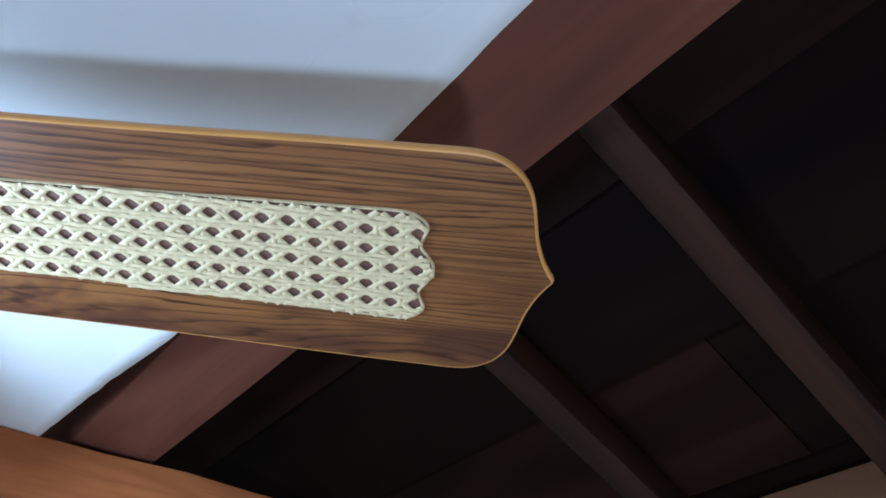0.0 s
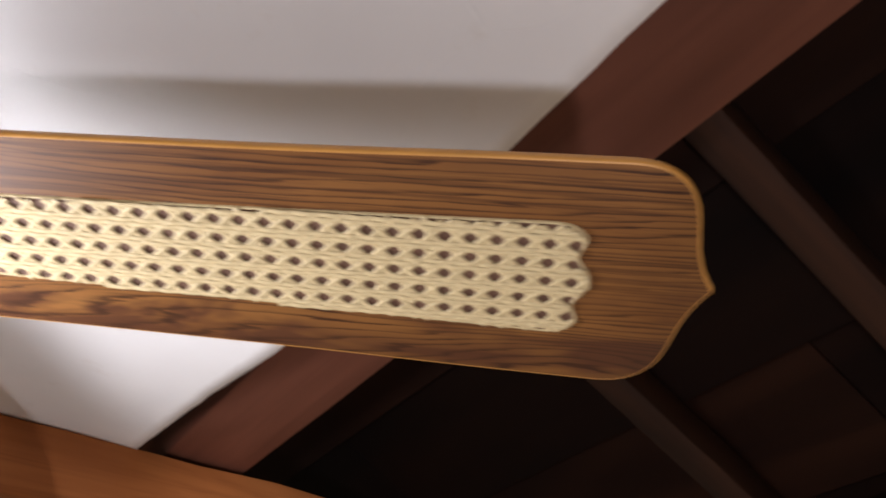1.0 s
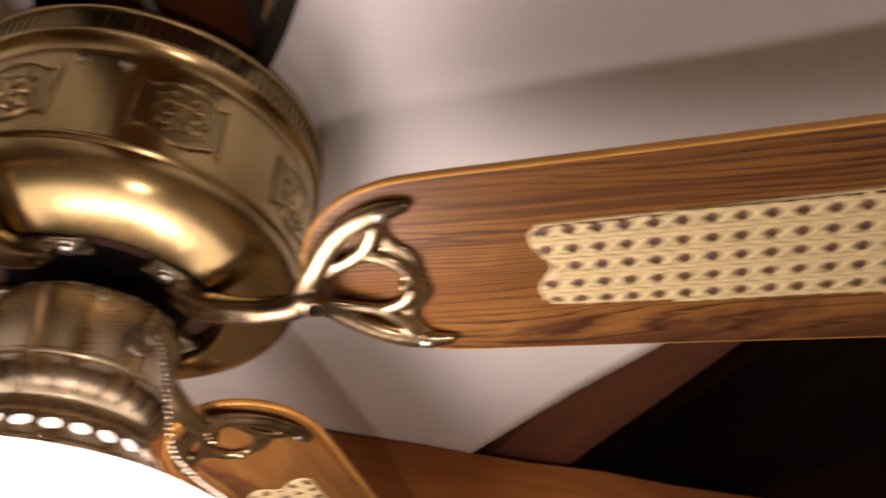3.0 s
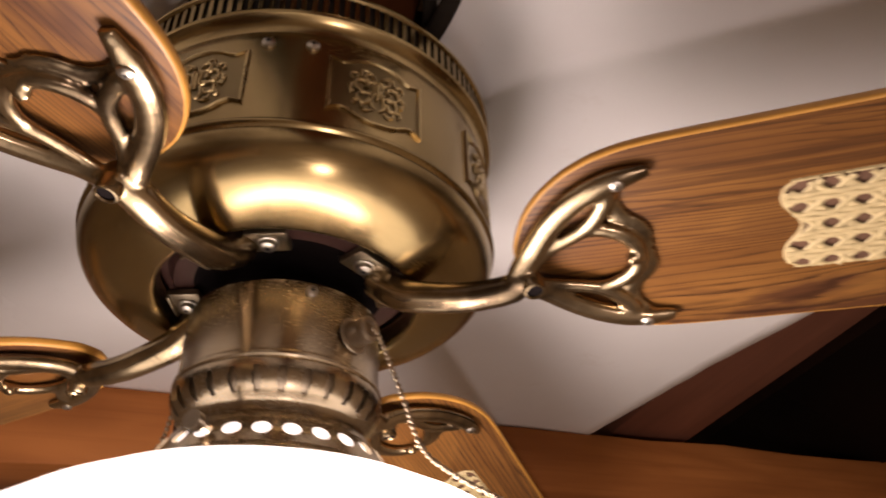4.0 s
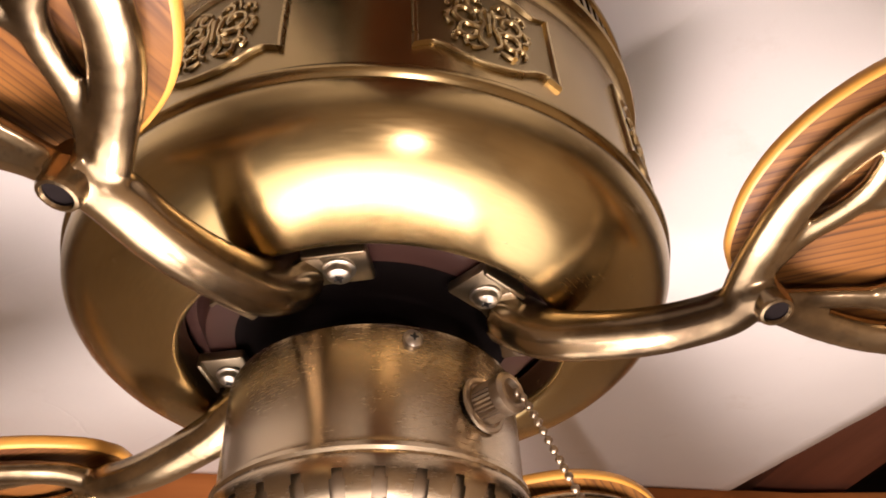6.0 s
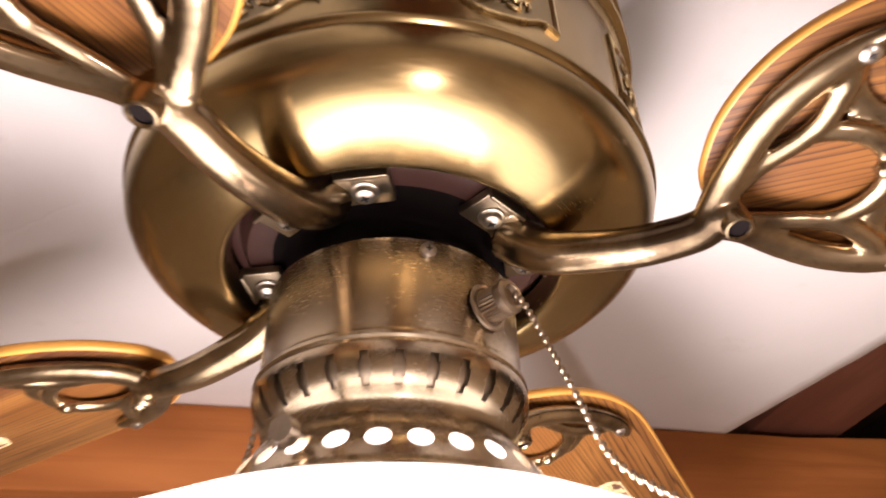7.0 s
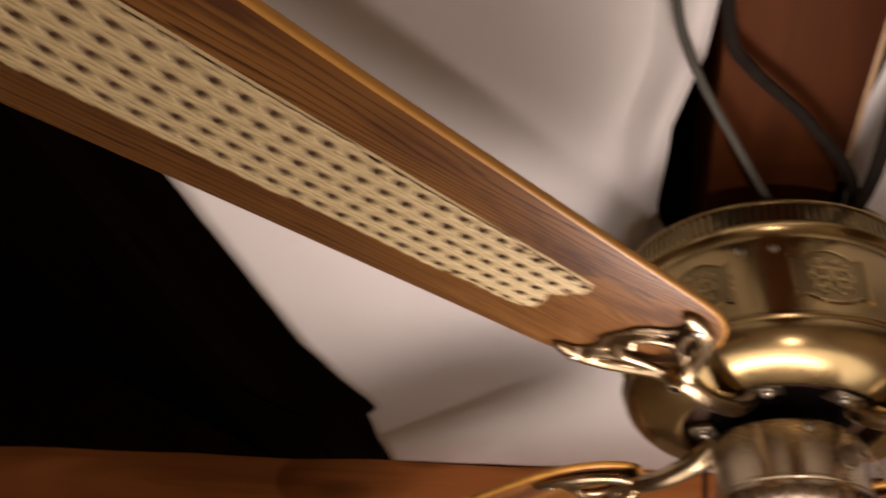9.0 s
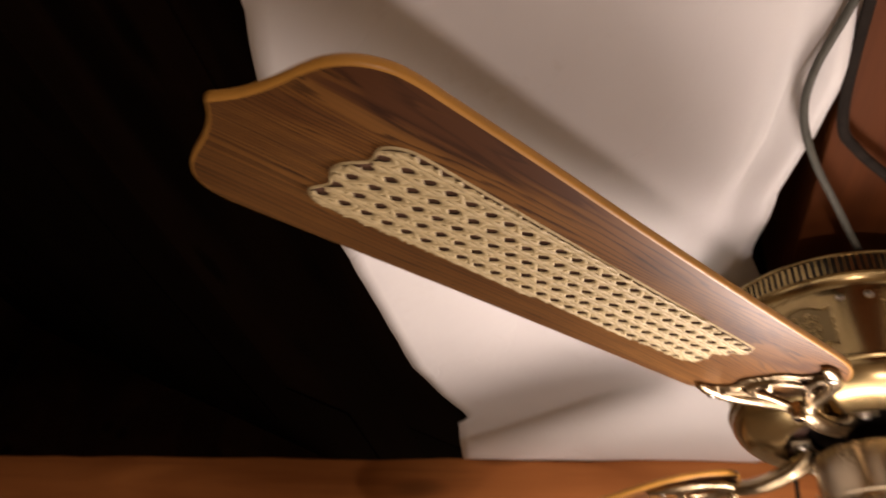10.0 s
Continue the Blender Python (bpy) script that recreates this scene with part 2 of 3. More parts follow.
def sheet_material():
    m, t, p = material("white_ceiling_sheet")
    a = noise_tex(t, coords(t, jitter=False), 3.0, 4, 0.5)
    b = noise_tex(t, coords(t, jitter=False), 14.0, 6, 0.7)
    c = ramp(t, a, [(0.3, (0.70, 0.69, 0.68)), (0.7, (0.80, 0.79, 0.77))])
    c = mix(t, c, (0.52, 0.46, 0.38), ramp(t, b, [(0.60, grey(0)), (0.80, grey(0.35))]))
    t.links.new(c, p.inputs["Base Color"])
    p.inputs["Roughness"].default_value = 0.75
    # soft dents and a few long creases
    crease = node(t, "ShaderNodeTexVoronoi", Scale=1.0)
    crease.feature = "DISTANCE_TO_EDGE"
    warp = t.nodes.new("ShaderNodeVectorMath")
    k = node(t, "ShaderNodeTexNoise", Scale=4.0, Detail=4.0)
    t.links.new(coords(t, jitter=False), k.inputs["Vector"])
    t.links.new(coords(t, (3.2, 5.0, 3.2), False), warp.inputs[0])
    t.links.new(k.outputs["Color"], warp.inputs[1])
    t.links.new(warp.outputs[0], crease.inputs["Vector"])
    fold = ramp(t, crease.outputs["Distance"], [(0.0, grey(0.0)), (0.012, grey(0.5)), (0.09, grey(0.58))])
    relief = mix(t, noise_tex(t, coords(t, jitter=False), 9, 4), fold, 0.22, "MULTIPLY")
    bump(t, p, relief, 0.42, 0.007)
    return m


SHEET = sheet_material()


def glass_material():
    m, t, p = material("lit_white_glass")
    out = t.nodes["Material Output"]
    clear = t.nodes.new("ShaderNodeBsdfTransparent")
    glow = node(t, "ShaderNodeEmission", Color=(1.0, 0.83, 0.75, 1), Strength=5.2)
    both = node(t, "ShaderNodeMixShader", Fac=0.45)
    t.links.new(clear.outputs[0], both.inputs[1])
    t.links.new(glow.outputs[0], both.inputs[2])
    t.links.new(both.outputs[0], out.inputs["Surface"])
    return m


def bulb_material():
    m, t, p = material("lit_bulb_glass")
    p.inputs["Emission Color"].default_value = (1.0, 0.84, 0.66, 1)
    p.inputs["Emission Strength"].default_value = 20.0
    p.inputs["Base Color"].default_value = (0.9, 0.88, 0.85, 1)
    return m


GLASS, BULBGLASS = glass_material(), bulb_material()


# ---- mesh helpers ----
def finish(bm, name, mats, sharp=38.0, smooth=True):
    bmesh.ops.recalc_face_normals(bm, faces=bm.faces)
    for f in bm.faces:
        f.smooth = smooth
    for e in bm.edges:
        if len(e.link_faces) == 2 and e.calc_face_angle(0) > radians(sharp):
            e.smooth = False
    me = bpy.data.meshes.new(name)
    bm.to_mesh(me)
    bm.free()
    for m in mats if isinstance(mats, (list, tuple)) else [mats]:
        me.materials.append(m)
    return me


def part(name, bm, mats, parent=None, label="", at=None, sharp=38.0, smooth=True):
    ob = new(name, finish(bm, name, mats, sharp, smooth))
    if at is not None:
        ob.matrix_basis = at
    ob.parent = parent
    return tagged(ob, label)


def lathe(bm, profile, seg=96, mat=0, z0=0.0, centre=(0, 0), close=False):
    rings = []
    for r, z in profile:
        if r < 1e-6:
            rings.append([bm.verts.new((centre[0], centre[1], z + z0))])
        else:
            rings.append([bm.verts.new((centre[0] + r * math.cos(2 * math.pi * i / seg), centre[1] + r * math.sin(2 * math.pi * i / seg), z + z0)) for i in range(seg)])
    pairs = list(zip(rings, rings[1:])) + ([(rings[-1], rings[0])] if close else [])
    for a, b in pairs:
        for i in range(seg):
            j = (i + 1) % seg
            q = [a[i % len(a)], a[j % len(a)], b[j % len(b)], b[i % len(b)]]
            q = list(dict.fromkeys(q))
            if len(q) > 2:
                bm.faces.new(q).material_index = mat
    return rings


def smooth_path(pts, per=6):
    pts = [Vector(p) for p in pts]
    out = []
    for i in range(len(pts) - 1):
        p0, p1, p2, p3 = pts[max(i - 1, 0)], pts[i], pts[i + 1], pts[min(i + 2, len(pts) - 1)]
        for k in range(per):
            u = k / per
            out.append(0.5 * ((2 * p1) + (p2 - p0) * u + (2 * p0 - 5 * p1 + 4 * p2 - p3) * u * u + (3 * p1 - p0 - 3 * p2 + p3) * u ** 3))
    return out + [pts[-1]]


def tube(bm, pts, radius, seg=10, flat=1.0, up=(0, 0, 1), per=6, mat=0, frame_of=None):
    """A round or flattened bar along a smooth path; radius may be a list, one for each given point."""
    radii = radius if isinstance(radius, (list, tuple)) else [radius] * len(pts)
    path = smooth_path(pts, per)
    rings, up = [], Vector(up)
    for i, p in enumerate(path):
        d = (path[min(i + 1, len(path) - 1)] - path[max(i - 1, 0)]).normalized()
        side = d.cross(up)
        side = side.normalized() if side.length > 1e-4 else d.orthogonal().normalized()
        top = side.cross(d).normalized()
        f = i / per
        k = min(int(f), len(radii) - 2)
        r = radii[k] + (radii[k + 1] - radii[k]) * min(f - k, 1)
        rings.append([bm.verts.new(p + side * (r * math.cos(2 * math.pi * j / seg)) + top * (flat * r * math.sin(2 * math.pi * j / seg))) for j in range(seg)])
    for a, b in zip(rings, rings[1:]):
        for j in range(seg):
            bm.faces.new((a[j], a[(j + 1) % seg], b[(j + 1) % seg], b[j])).material_index = mat
    bm.faces.new(rings[0][::-1]).material_index = mat
    bm.faces.new(rings[-1]).material_index = mat


def box(bm, lo, hi, mat=0, bevel=0.0, turn=None):
    b = bmesh.new()
    bmesh.ops.create_cube(b, size=1.0)
    for v in b.verts:
        v.co = Vector([lo[k] + (v.co[k] + 0.5) * (hi[k] - lo[k]) for k in range(3)])
    if bevel:
        bmesh.ops.bevel(b, geom=list(b.edges), offset=bevel, segments=2, affect="EDGES", profile=0.5)
    if turn is not None:
        bmesh.ops.transform(b, matrix=turn, verts=b.verts)
    index = {v: bm.verts.new(v.co) for v in b.verts}
    for f in b.faces:
        bm.faces.new([index[v] for v in f.verts]).material_index = mat
    b.free()


def screw_mesh(bm, place, axis, r=0.0042, h=0.003, mat=0):
    """A round head, its cross recess shaded by black bars; axis points out of the surface."""
    m = Matrix.Translation(place) @ Vector(axis).to_track_quat("Z", "Y").to_matrix().to_4x4()
    b = bmesh.new()
    lathe(b, [(0, h * 0.45), (r * 0.2, h * 0.5), (r * 0.28, h), (r * 0.62, h * 0.95), (r * 0.95, h * 0.55), (r, 0.0), (r * 0.98, -h)], 16)
    for a in (0, 90):
        box(b, (-r * 0.42, -r * 0.10, h * 0.8), (r * 0.42, r * 0.10, h * 1.02), 1, 0, pose(0, 0, 0, 0, 0, a))
    bmesh.ops.transform(b, matrix=m, verts=b.verts)
    index = {v: bm.verts.new(v.co) for v in b.verts}
    for f in b.faces:
        bm.faces.new([index[v] for v in f.verts]).material_index = f.material_index
    b.free()


# ---- the structure of the place ----
def bar(name, length, width, height, mat, at, label, category, bevel=0.004, wobble=0.0):
    """A sawn timber: its length along local y from 0, its width along x, its height down from z = 0."""
    bm = bmesh.new()
    box(bm, (-width / 2, 0, -height), (width / 2, length, 0), 0, bevel)
    long_edges = [e for e in bm.edges if abs(e.verts[0].co.y - e.verts[1].co.y) > length * 0.5]
    if wobble:
        bmesh.ops.subdivide_edges(bm, edges=long_edges, cuts=60, use_grid_fill=True)
        for v in bm.verts:
            q = noise.noise(Vector((v.co.x * 3 + length, v.co.y * 5.0, v.co.z * 3)))
            q2 = noise.noise(Vector((v.co.x * 9 + 4, v.co.y * 23.0, v.co.z * 9)))
            v.co.z += wobble * (q + 0.4 * q2)
            v.co.x += wobble * 0.5 * q2
    return tagged(part(name, bm, mat, None, label, at, sharp=30), label, category, "", "structure")


ALONG_S, ALONG_N = GRID, GRID @ pose(0, 0, 0, 0, 0, -90)


def place(n, s, z, turn):
    return Matrix.Translation(grid(n, s, z)) @ turn


bar("beam_1", 3.96, 0.10, 0.102, PINE, place(-2.6, 0.605, 2.391, ALONG_N), "knotty orange-stained pine beam under the ceiling joists", "beam", 0.005, 0.004)
bar("rafter_1", 3.7, 0.128, 0.12, RAFTERWOOD, place(0.594, -2.0, 2.520, ALONG_S), "dull brown sawn rafter beside the white sheet", "rafter", 0.003, 0.0015)
bar("joist_1", 2.3, 0.100, 0.10, JOISTWOOD, place(0.003, -2.25, 2.468, ALONG_S), "orange pine joist above the fan, darkened in colour for its shadow", "joist", 0.004, 0.001)
FALL = -0.40                   # the roof falls away from the ridge side by 40 cm a metre


def roof_bar(name, n, s, length, width, height, mat, label, category, skew=3.0, lift=0.0):
    """A bar that runs down the roof slope, its underside on the slope's plane."""
    tilt = math.atan(FALL)
    m = place(n, s, 2.475 + FALL * (n - 0.66) + height + lift, ALONG_N) @ pose(0, 0, 0, 0, 0, skew) @ Matrix.Rotation(tilt, 4, "X")
    return bar(name, length, width, height, mat, m, label, category, 0.003, 0.0012)


for k, (n, s) in enumerate(((0.655, -0.319), (0.655, -0.018))):
    roof_bar("rafter_%d" % (k + 2), n, s, 0.78, 0.043, 0.05, ROOFBAR, "thin brown rafter running down under the dark roof boards", "rafter")
bar("wall_plate_1", 4.3, 0.10, 0.09, PALEPINE, place(1.300, -2.6, 2.290, ALONG_S), "pale sawn wall plate under the roof edge", "beam", 0.004, 0.001)


def deck(name, n0, n1, z0, z1, label, seed, mat, wide=0.20, lap=0.0):
    """Roof boards laid along s, in one mesh, sloping from n0 to n1; lap drops each board's far edge below the next board."""
    rnd = random.Random(seed)
    bm = bmesh.new()
    count = max(1, int(math.hypot(n1 - n0, z1 - z0) / wide))
    slope = math.atan2(z1 - z0, n1 - n0)
    step = math.hypot(n1 - n0, z1 - z0) / count
    for i in range(count):
        y = -2.6
        while y < 1.75:
            end = min(1.75, y + rnd.uniform(1.4, 2.6))
            lift = rnd.uniform(0, 0.006)
            shear = Matrix.Identity(4)
            shear[2][0], shear[2][3] = -lap / step, lap * i
            box(bm, (i * step + 0.0004, y, lift), ((i + 1) * step - 0.0004, end - 0.001, 0.02 + lift), 0, 0.0015 if lap else 0, shear)
            y = end
    m = GRID @ Matrix.Translation((n0, 0, z0)) @ Matrix.Rotation(-slope, 4, "Y")
    ob = part(name, bm, mat, None, label, m, smooth=False)
    return tagged(ob, label, "ceiling", "", "structure")


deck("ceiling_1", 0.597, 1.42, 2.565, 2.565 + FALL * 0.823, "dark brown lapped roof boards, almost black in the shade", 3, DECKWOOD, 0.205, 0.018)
deck("ceiling_2", -0.50, -2.62, 2.56, 3.42, "roof boards coloured near black to stand for deep shadow", 4, SHADEWOOD)
deck("ceiling_3", -0.50, 0.66, 2.615, 2.615, "boards over the white sheet, shade put into their near-black colour", 5, SHADEWOOD)


def closing_wall(name, a, b, seed, plaster, top):
    """An added wall between two plan points: cream plaster below, dark boards above."""
    rnd = random.Random(seed)
    d = b - a
    m = Matrix.Translation(a) @ Matrix.Rotation(math.atan2(d.y, d.x), 4, "Z")
    bm = bmesh.new()
    box(bm, (0, 0, 0), (d.length, 0.06, plaster))
    wall = tagged(part(name, bm, PLASTER, None, "", m, smooth=False), "added cream wall out of view, pale to bounce fill light", "wall", "", "structure")
    if top <= plaster:
        return
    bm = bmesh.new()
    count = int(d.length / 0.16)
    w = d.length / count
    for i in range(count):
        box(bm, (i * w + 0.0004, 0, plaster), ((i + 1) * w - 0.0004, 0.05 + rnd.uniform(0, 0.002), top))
    boards = part("gable_boards", bm, WALLWOOD, wall, "added boards above the plaster, near black for the darkness there", smooth=False)
    tagged(boards, "added boards above the plaster, near black for the darkness there", kind="stuff")


corner = [grid(n, s, 0) for n, s in ((-2.6, -2.6), (1.36, -2.6), (1.36, 1.7), (-2.6, 1.7))]
for k, (name, plaster, top) in enumerate((("wall_south", 2.2, 3.45), ("wall_east", 2.195, 0), ("wall_north", 2.765, 3.45), ("wall_west", 2.765, 3.42))):
    closing_wall(name, corner[(k + 1) % 4], corner[k], 10 + k, plaster, top)
bm = bmesh.new()
for i in range(31):
    box(bm, (-2.65 + i * 0.1325, -2.65, -0.03), (-2.65 + (i + 1) * 0.1325 - 0.002, 1.75, 0), 0, 0.002)
tagged(part("floor", bm, FLOORWOOD, None, "", GRID.copy(), smooth=False), "added plank floor out of view, pale to bounce fill light", "floor", "", "structure")


def lerp_table(table, x):
    for (x0, *a), (x1, *b) in zip(table, table[1:]):
        if x <= x1 or x1 == table[-1][0]:
            f = min(max((x - x0) / (x1 - x0), 0), 1)
            return [p + (q - p) * f for p, q in zip(a, b)]


LEFT_EDGE = [(-1.3, -0.38, 2.30), (-0.46, -0.445, 2.30), (-0.40, -0.460, 2.30), (-0.2, -0.463, 2.306), (0.10, -0.468, 2.337), (0.19, -0.448, 2.342), (0.25, -0.430, 2.346), (0.280, -0.426, 2.347), (0.298, -0.445, 2.348), (0.40, -0.461, 2.360), (0.56, -0.485, 2.389)]
RIGHT_EDGE = [(-1.3, 0.520, 2.36), (-0.41, 0.512, 2.350), (-0.26, 0.5125, 2.345), (-0.08, 0.504, 2.332), (0.08, 0.490, 2.325), (0.3, 0.484, 2.352), (0.56, 0.482, 2.388)]
GAP = [(-1.3, -0.050, 0.060), (-0.30, -0.050, 0.058), (-0.23, -0.056, 0.057), (-0.17, -0.078, 0.056), (-0.06, -0.086, 0.058), (0.03, -0.050, 0.040), (0.07, 0.0, 0.0), (0.56, 0.0, 0.0)]


def sheet_height(n, s, f, edge_z, side):
    base = 2.353 + (max(s, 0.15) - 0.15) / 0.41 * 0.036
    z = base + (edge_z - base) * f ** 2.2
    z += 0.004 * noise.noise(Vector((n * 3.1, s * 2.2, 1.7))) + 0.0022 * noise.noise(Vector((n * 9, s * 7, 5.1)))
    # long soft billows along the joist, and puckers where the edge is tucked in beside it
    z += 0.0014 * math.sin((n * 0.8 + s * 0.35) * 21) * (1 - f)
    if s < 0.05:
        d = f * 0.41
        swing = 0.65 + 0.35 * math.sin(s * 15 + side)
        z += swing * (0.013 * math.exp(-((d - 0.040) / 0.013) ** 2) - 0.009 * math.exp(-((d - 0.012) / 0.011) ** 2)) * min(1.0, (0.05 - s) / 0.08)
        near = max(0.0, 1 - abs(f) / 0.16)
        z += side * 0.012 * near * math.sin(s * 38 + 1.0) * 0.5 + 0.014 * near ** 2
    return z


bm = bmesh.new()
rows = [-1.3 + 1.86 * i / 130 for i in range(131)]
for side, table in ((-1, LEFT_EDGE), (1, RIGHT_EDGE)):
    net = []
    for s in rows:
        ne, ze = lerp_table(table, s)
        ng = lerp_table(GAP, s)[0 if side < 0 else 1]
        ne += 0.0015 * noise.noise(Vector((side, s * 25, 0)))
        line = []
        for j in range(45):
            f = (j / 44) ** 1.6
            n = ng + (ne - ng) * f
            line.append(bm.verts.new(grid(n, s, sheet_height(n, s, f, ze, side) + (0.0015 if side > 0 else 0))))
        net.append(line)
    for a, b in zip(net, net[1:]):
        for j in range(44):
            bm.faces.new((a[j], a[j + 1], b[j + 1], b[j]))
sheet = tagged(part("ceiling_sheet", bm, SHEET, None), "loose white ceiling sheet with soft folds and a ragged edge", "ceiling sheet", "", "structure")
thick = sheet.modifiers.new("thickness", "SOLIDIFY")
thick.thickness, thick.offset = 0.0016, 1.0


# ---- the ceiling fan ----
fan = tagged(new("ceiling_fan"), "antique brass ceiling fan with four oak-look cane blades, light lit", "ceiling fan")
fan.location = (0, 0, HUB)
fan.empty_display_size = 0.1


def cyl(r, a, z):
    return Vector((r * math.cos(radians(a)), r * math.sin(radians(a)), z))


# motor housing: drum, ridge and rolled lower shell, open in the middle
bm = bmesh.new()
lathe(bm, [(0.1150, 0.098), (0.1163, 0.092), (0.1165, 0.090), (0.1165, 0.0328), (0.1173, 0.0322), (0.1187, 0.0313), (0.1193, 0.0299), (0.1190, 0.0286), (0.1178, 0.0276), (0.1170, 0.0270),
           (0.1174, 0.0254), (0.1174, 0.0228), (0.1164, 0.0190), (0.1145, 0.0150), (0.1117, 0.0113), (0.1080, 0.0080), (0.1036, 0.0052), (0.0985, 0.0029),
           (0.0930, 0.0012), (0.0875, 0.0001), (0.0820, -0.0008), (0.0775, -0.0011), (0.0745, -0.0008), (0.0729, 0.0005), (0.0725, 0.0040), (0.0727, 0.0150)], 192)
housing = part("motor_housing", bm, BRASS, fan, "brushed antique brass drum", sharp=50)
# cove and slotted rim on top
bm = bmesh.new()
lathe(bm, [(0.1150, 0.0975), (0.1153, 0.1000), (0.1166, 0.1030), (0.1188, 0.1052), (0.1212, 0.1062), (0.1218, 0.1078), (0.1212, 0.1092), (0.1198, 0.1098)], 144)
lathe(bm, [(0.1198, 0.1262), (0.1214, 0.1268), (0.1218, 0.1282), (0.1210, 0.1298), (0.1185, 0.1308), (0.1120, 0.1312), (0.04, 0.1315)], 144)
for i in range(132):
    box(bm, (0.1175, -0.00135, 0.1085), (0.1201, 0.00135, 0.1275), 0, 0, pose(0, 0, 0, 0, 0, i * 360 / 132))
rim = part("slotted_rim", bm, BRASS, fan, "brass rim with a row of narrow slots", sharp=40)
# black cylinder behind the bars paints the slots' dark depth
bm = bmesh.new()
lathe(bm, [(0.1168, 0.1060), (0.1168, 0.1300), (0.1150, 0.1305)], 96)
part("slot_backing", bm, BLACK, rim)
# hanger between the housing and the joist
bm = bmesh.new()
lathe(bm, [(0.040, 0.130), (0.040, 0.150), (0.030, 0.160), (0.030, 0.172)], 40)
part("hanger", bm, RUBBER, fan, "dark hanger bracket under the joist")
# inside: brown rotor with its pressed ring
bm = bmesh.new()
lathe(bm, [(0.0805, 0.034), (0.0785, 0.0240), (0.0760, 0.0205), (0.0725, 0.0190), (0.0690, 0.0190), (0.0668, 0.0165), (0.0655, 0.0118), (0.0642, 0.0100), (0.0610, 0.0094), (0.0535, 0.0092)], 120)
part("rotor", bm, MOTOR, fan, "dark brown painted motor rotor")
bm = bmesh.new()
lathe(bm, [(0.0540, 0.0094), (0.0525, 0.0102), (0.0, 0.0104)], 80)
part("rotor_hub", bm, DEADBLACK, fan, "black underside of the motor")


def medallion_outline():
    """Half-millimetre plan of the cartouche: feet at the corners, bellied top and bottom."""
    quarter = [(0.0, 19.6), (5, 19.2), (10, 17.8), (14.5, 15.2), (18.0, 14.2), (20.5, 15.0), (23.6, 16.4), (23.4, 12.0), (23.4, 0.0)]
    top = quarter + [(x, -y) for x, y in quarter[-2::-1]]
    outline = top + [(-x, -y) for x, y in quarter[1:]] + [(-x, y) for x, y in quarter[-2:0:-1]]
    return [(x * 1.10, y * 1.15) for x, y in outline]


def scrolls():
    """The raised foliage of a cartouche: strokes in millimetres and their half-widths."""
    def curl(cx, cy, r0, r1, a0, a1, flip=1):
        k = 9
        return [(flip * (cx + (r0 + (r1 - r0) * i / k) * math.cos(radians(a0 + (a1 - a0) * i / k))), cy + (r0 + (r1 - r0) * i / k) * math.sin(radians(a0 + (a1 - a0) * i / k))) for i in range(k + 1)]
    strokes = []
    for f in (1, -1):
        strokes += [(curl(7.2, 2.6, 5.0, 2.0, -150, 230, f), 1.0), (curl(6.6, -5.6, 4.6, 1.7, 140, -190, f), 0.95), (curl(3.6, 9.0, 3.4, 1.2, -120, 200, f), 0.85),
                    (curl(11.0, 7.6, 2.6, 0.9, -60, 260, f), 0.75), (curl(10.6, -9.2, 2.6, 0.9, 200, -80, f), 0.75), ([(f * 1.2, -10.5), (f * 3.2, -8.5), (f * 3.0, -4), (f * 1.6, 0), (f * 2.4, 4.5), (f * 1.2, 7)], 0.9),
                    ([(f * 12.6, 2.0), (f * 13.4, -1.0), (f * 12.4, -4.0)], 0.8)]
    strokes.append(([(0, -4.5), (0, 0), (0, 5.0)], 1.1))
    # small leaf tips round the oval
    for k in range(12):
        a = radians(30 * k + 15)
        turn = 0.22 if k % 2 else -0.22
        strokes.append(([(11.6 * math.cos(a), 11.6 * math.sin(a)), (13.0 * math.cos(a + turn * 0.5), 13.0 * math.sin(a + turn * 0.5)), (14.2 * math.cos(a + turn), 14.2 * math.sin(a + turn))], 0.7))
    return strokes


def medallion_mesh():
    R = 0.1165

    def onto(x, y, out):
        a = x / 1000 / R
        return Vector(((R + out) * math.cos(a), (R + out) * math.sin(a), y / 1000))
    bm = bmesh.new()
    outline = [Vector((x, y, 0)) for x, y in medallion_outline()]
    ring = []
    for p, q in zip(outline, outline[1:] + outline[:1]):
        ring += [p.lerp(q, i / 3) for i in range(3)]
    loops = []
    for scale, out in ((1.01, -0.0006), (1.0, 0.0012), (0.985, 0.0018), (0.95, 0.0018), (0.925, 0.0004), (0.75, 0.0003), (0.55, 0.0003), (0.35, 0.0003), (0.15, 0.0003), (0.02, 0.0003)):
        loops.append([bm.verts.new(onto(p.x * scale, p.y * scale, out)) for p in ring])
    for k, (a, b) in enumerate(zip(loops, loops[1:])):
        for i in range(len(ring)):
            j = (i + 1) % len(ring)
            bm.faces.new((a[i], a[j], b[j], b[i])).material_index = 0 if k < 4 else 1
    for stroke, w in scrolls():
        tube(bm, [onto(x * 1.08, y * 1.16, 0.0009) for x, y in stroke], [w * 0.75 / 1000] + [w * 1.0 / 1000] * (len(stroke) - 2) + [w * 1.35 / 1000], 6, 1.0, (1, 0, 0), 3)
    return bm


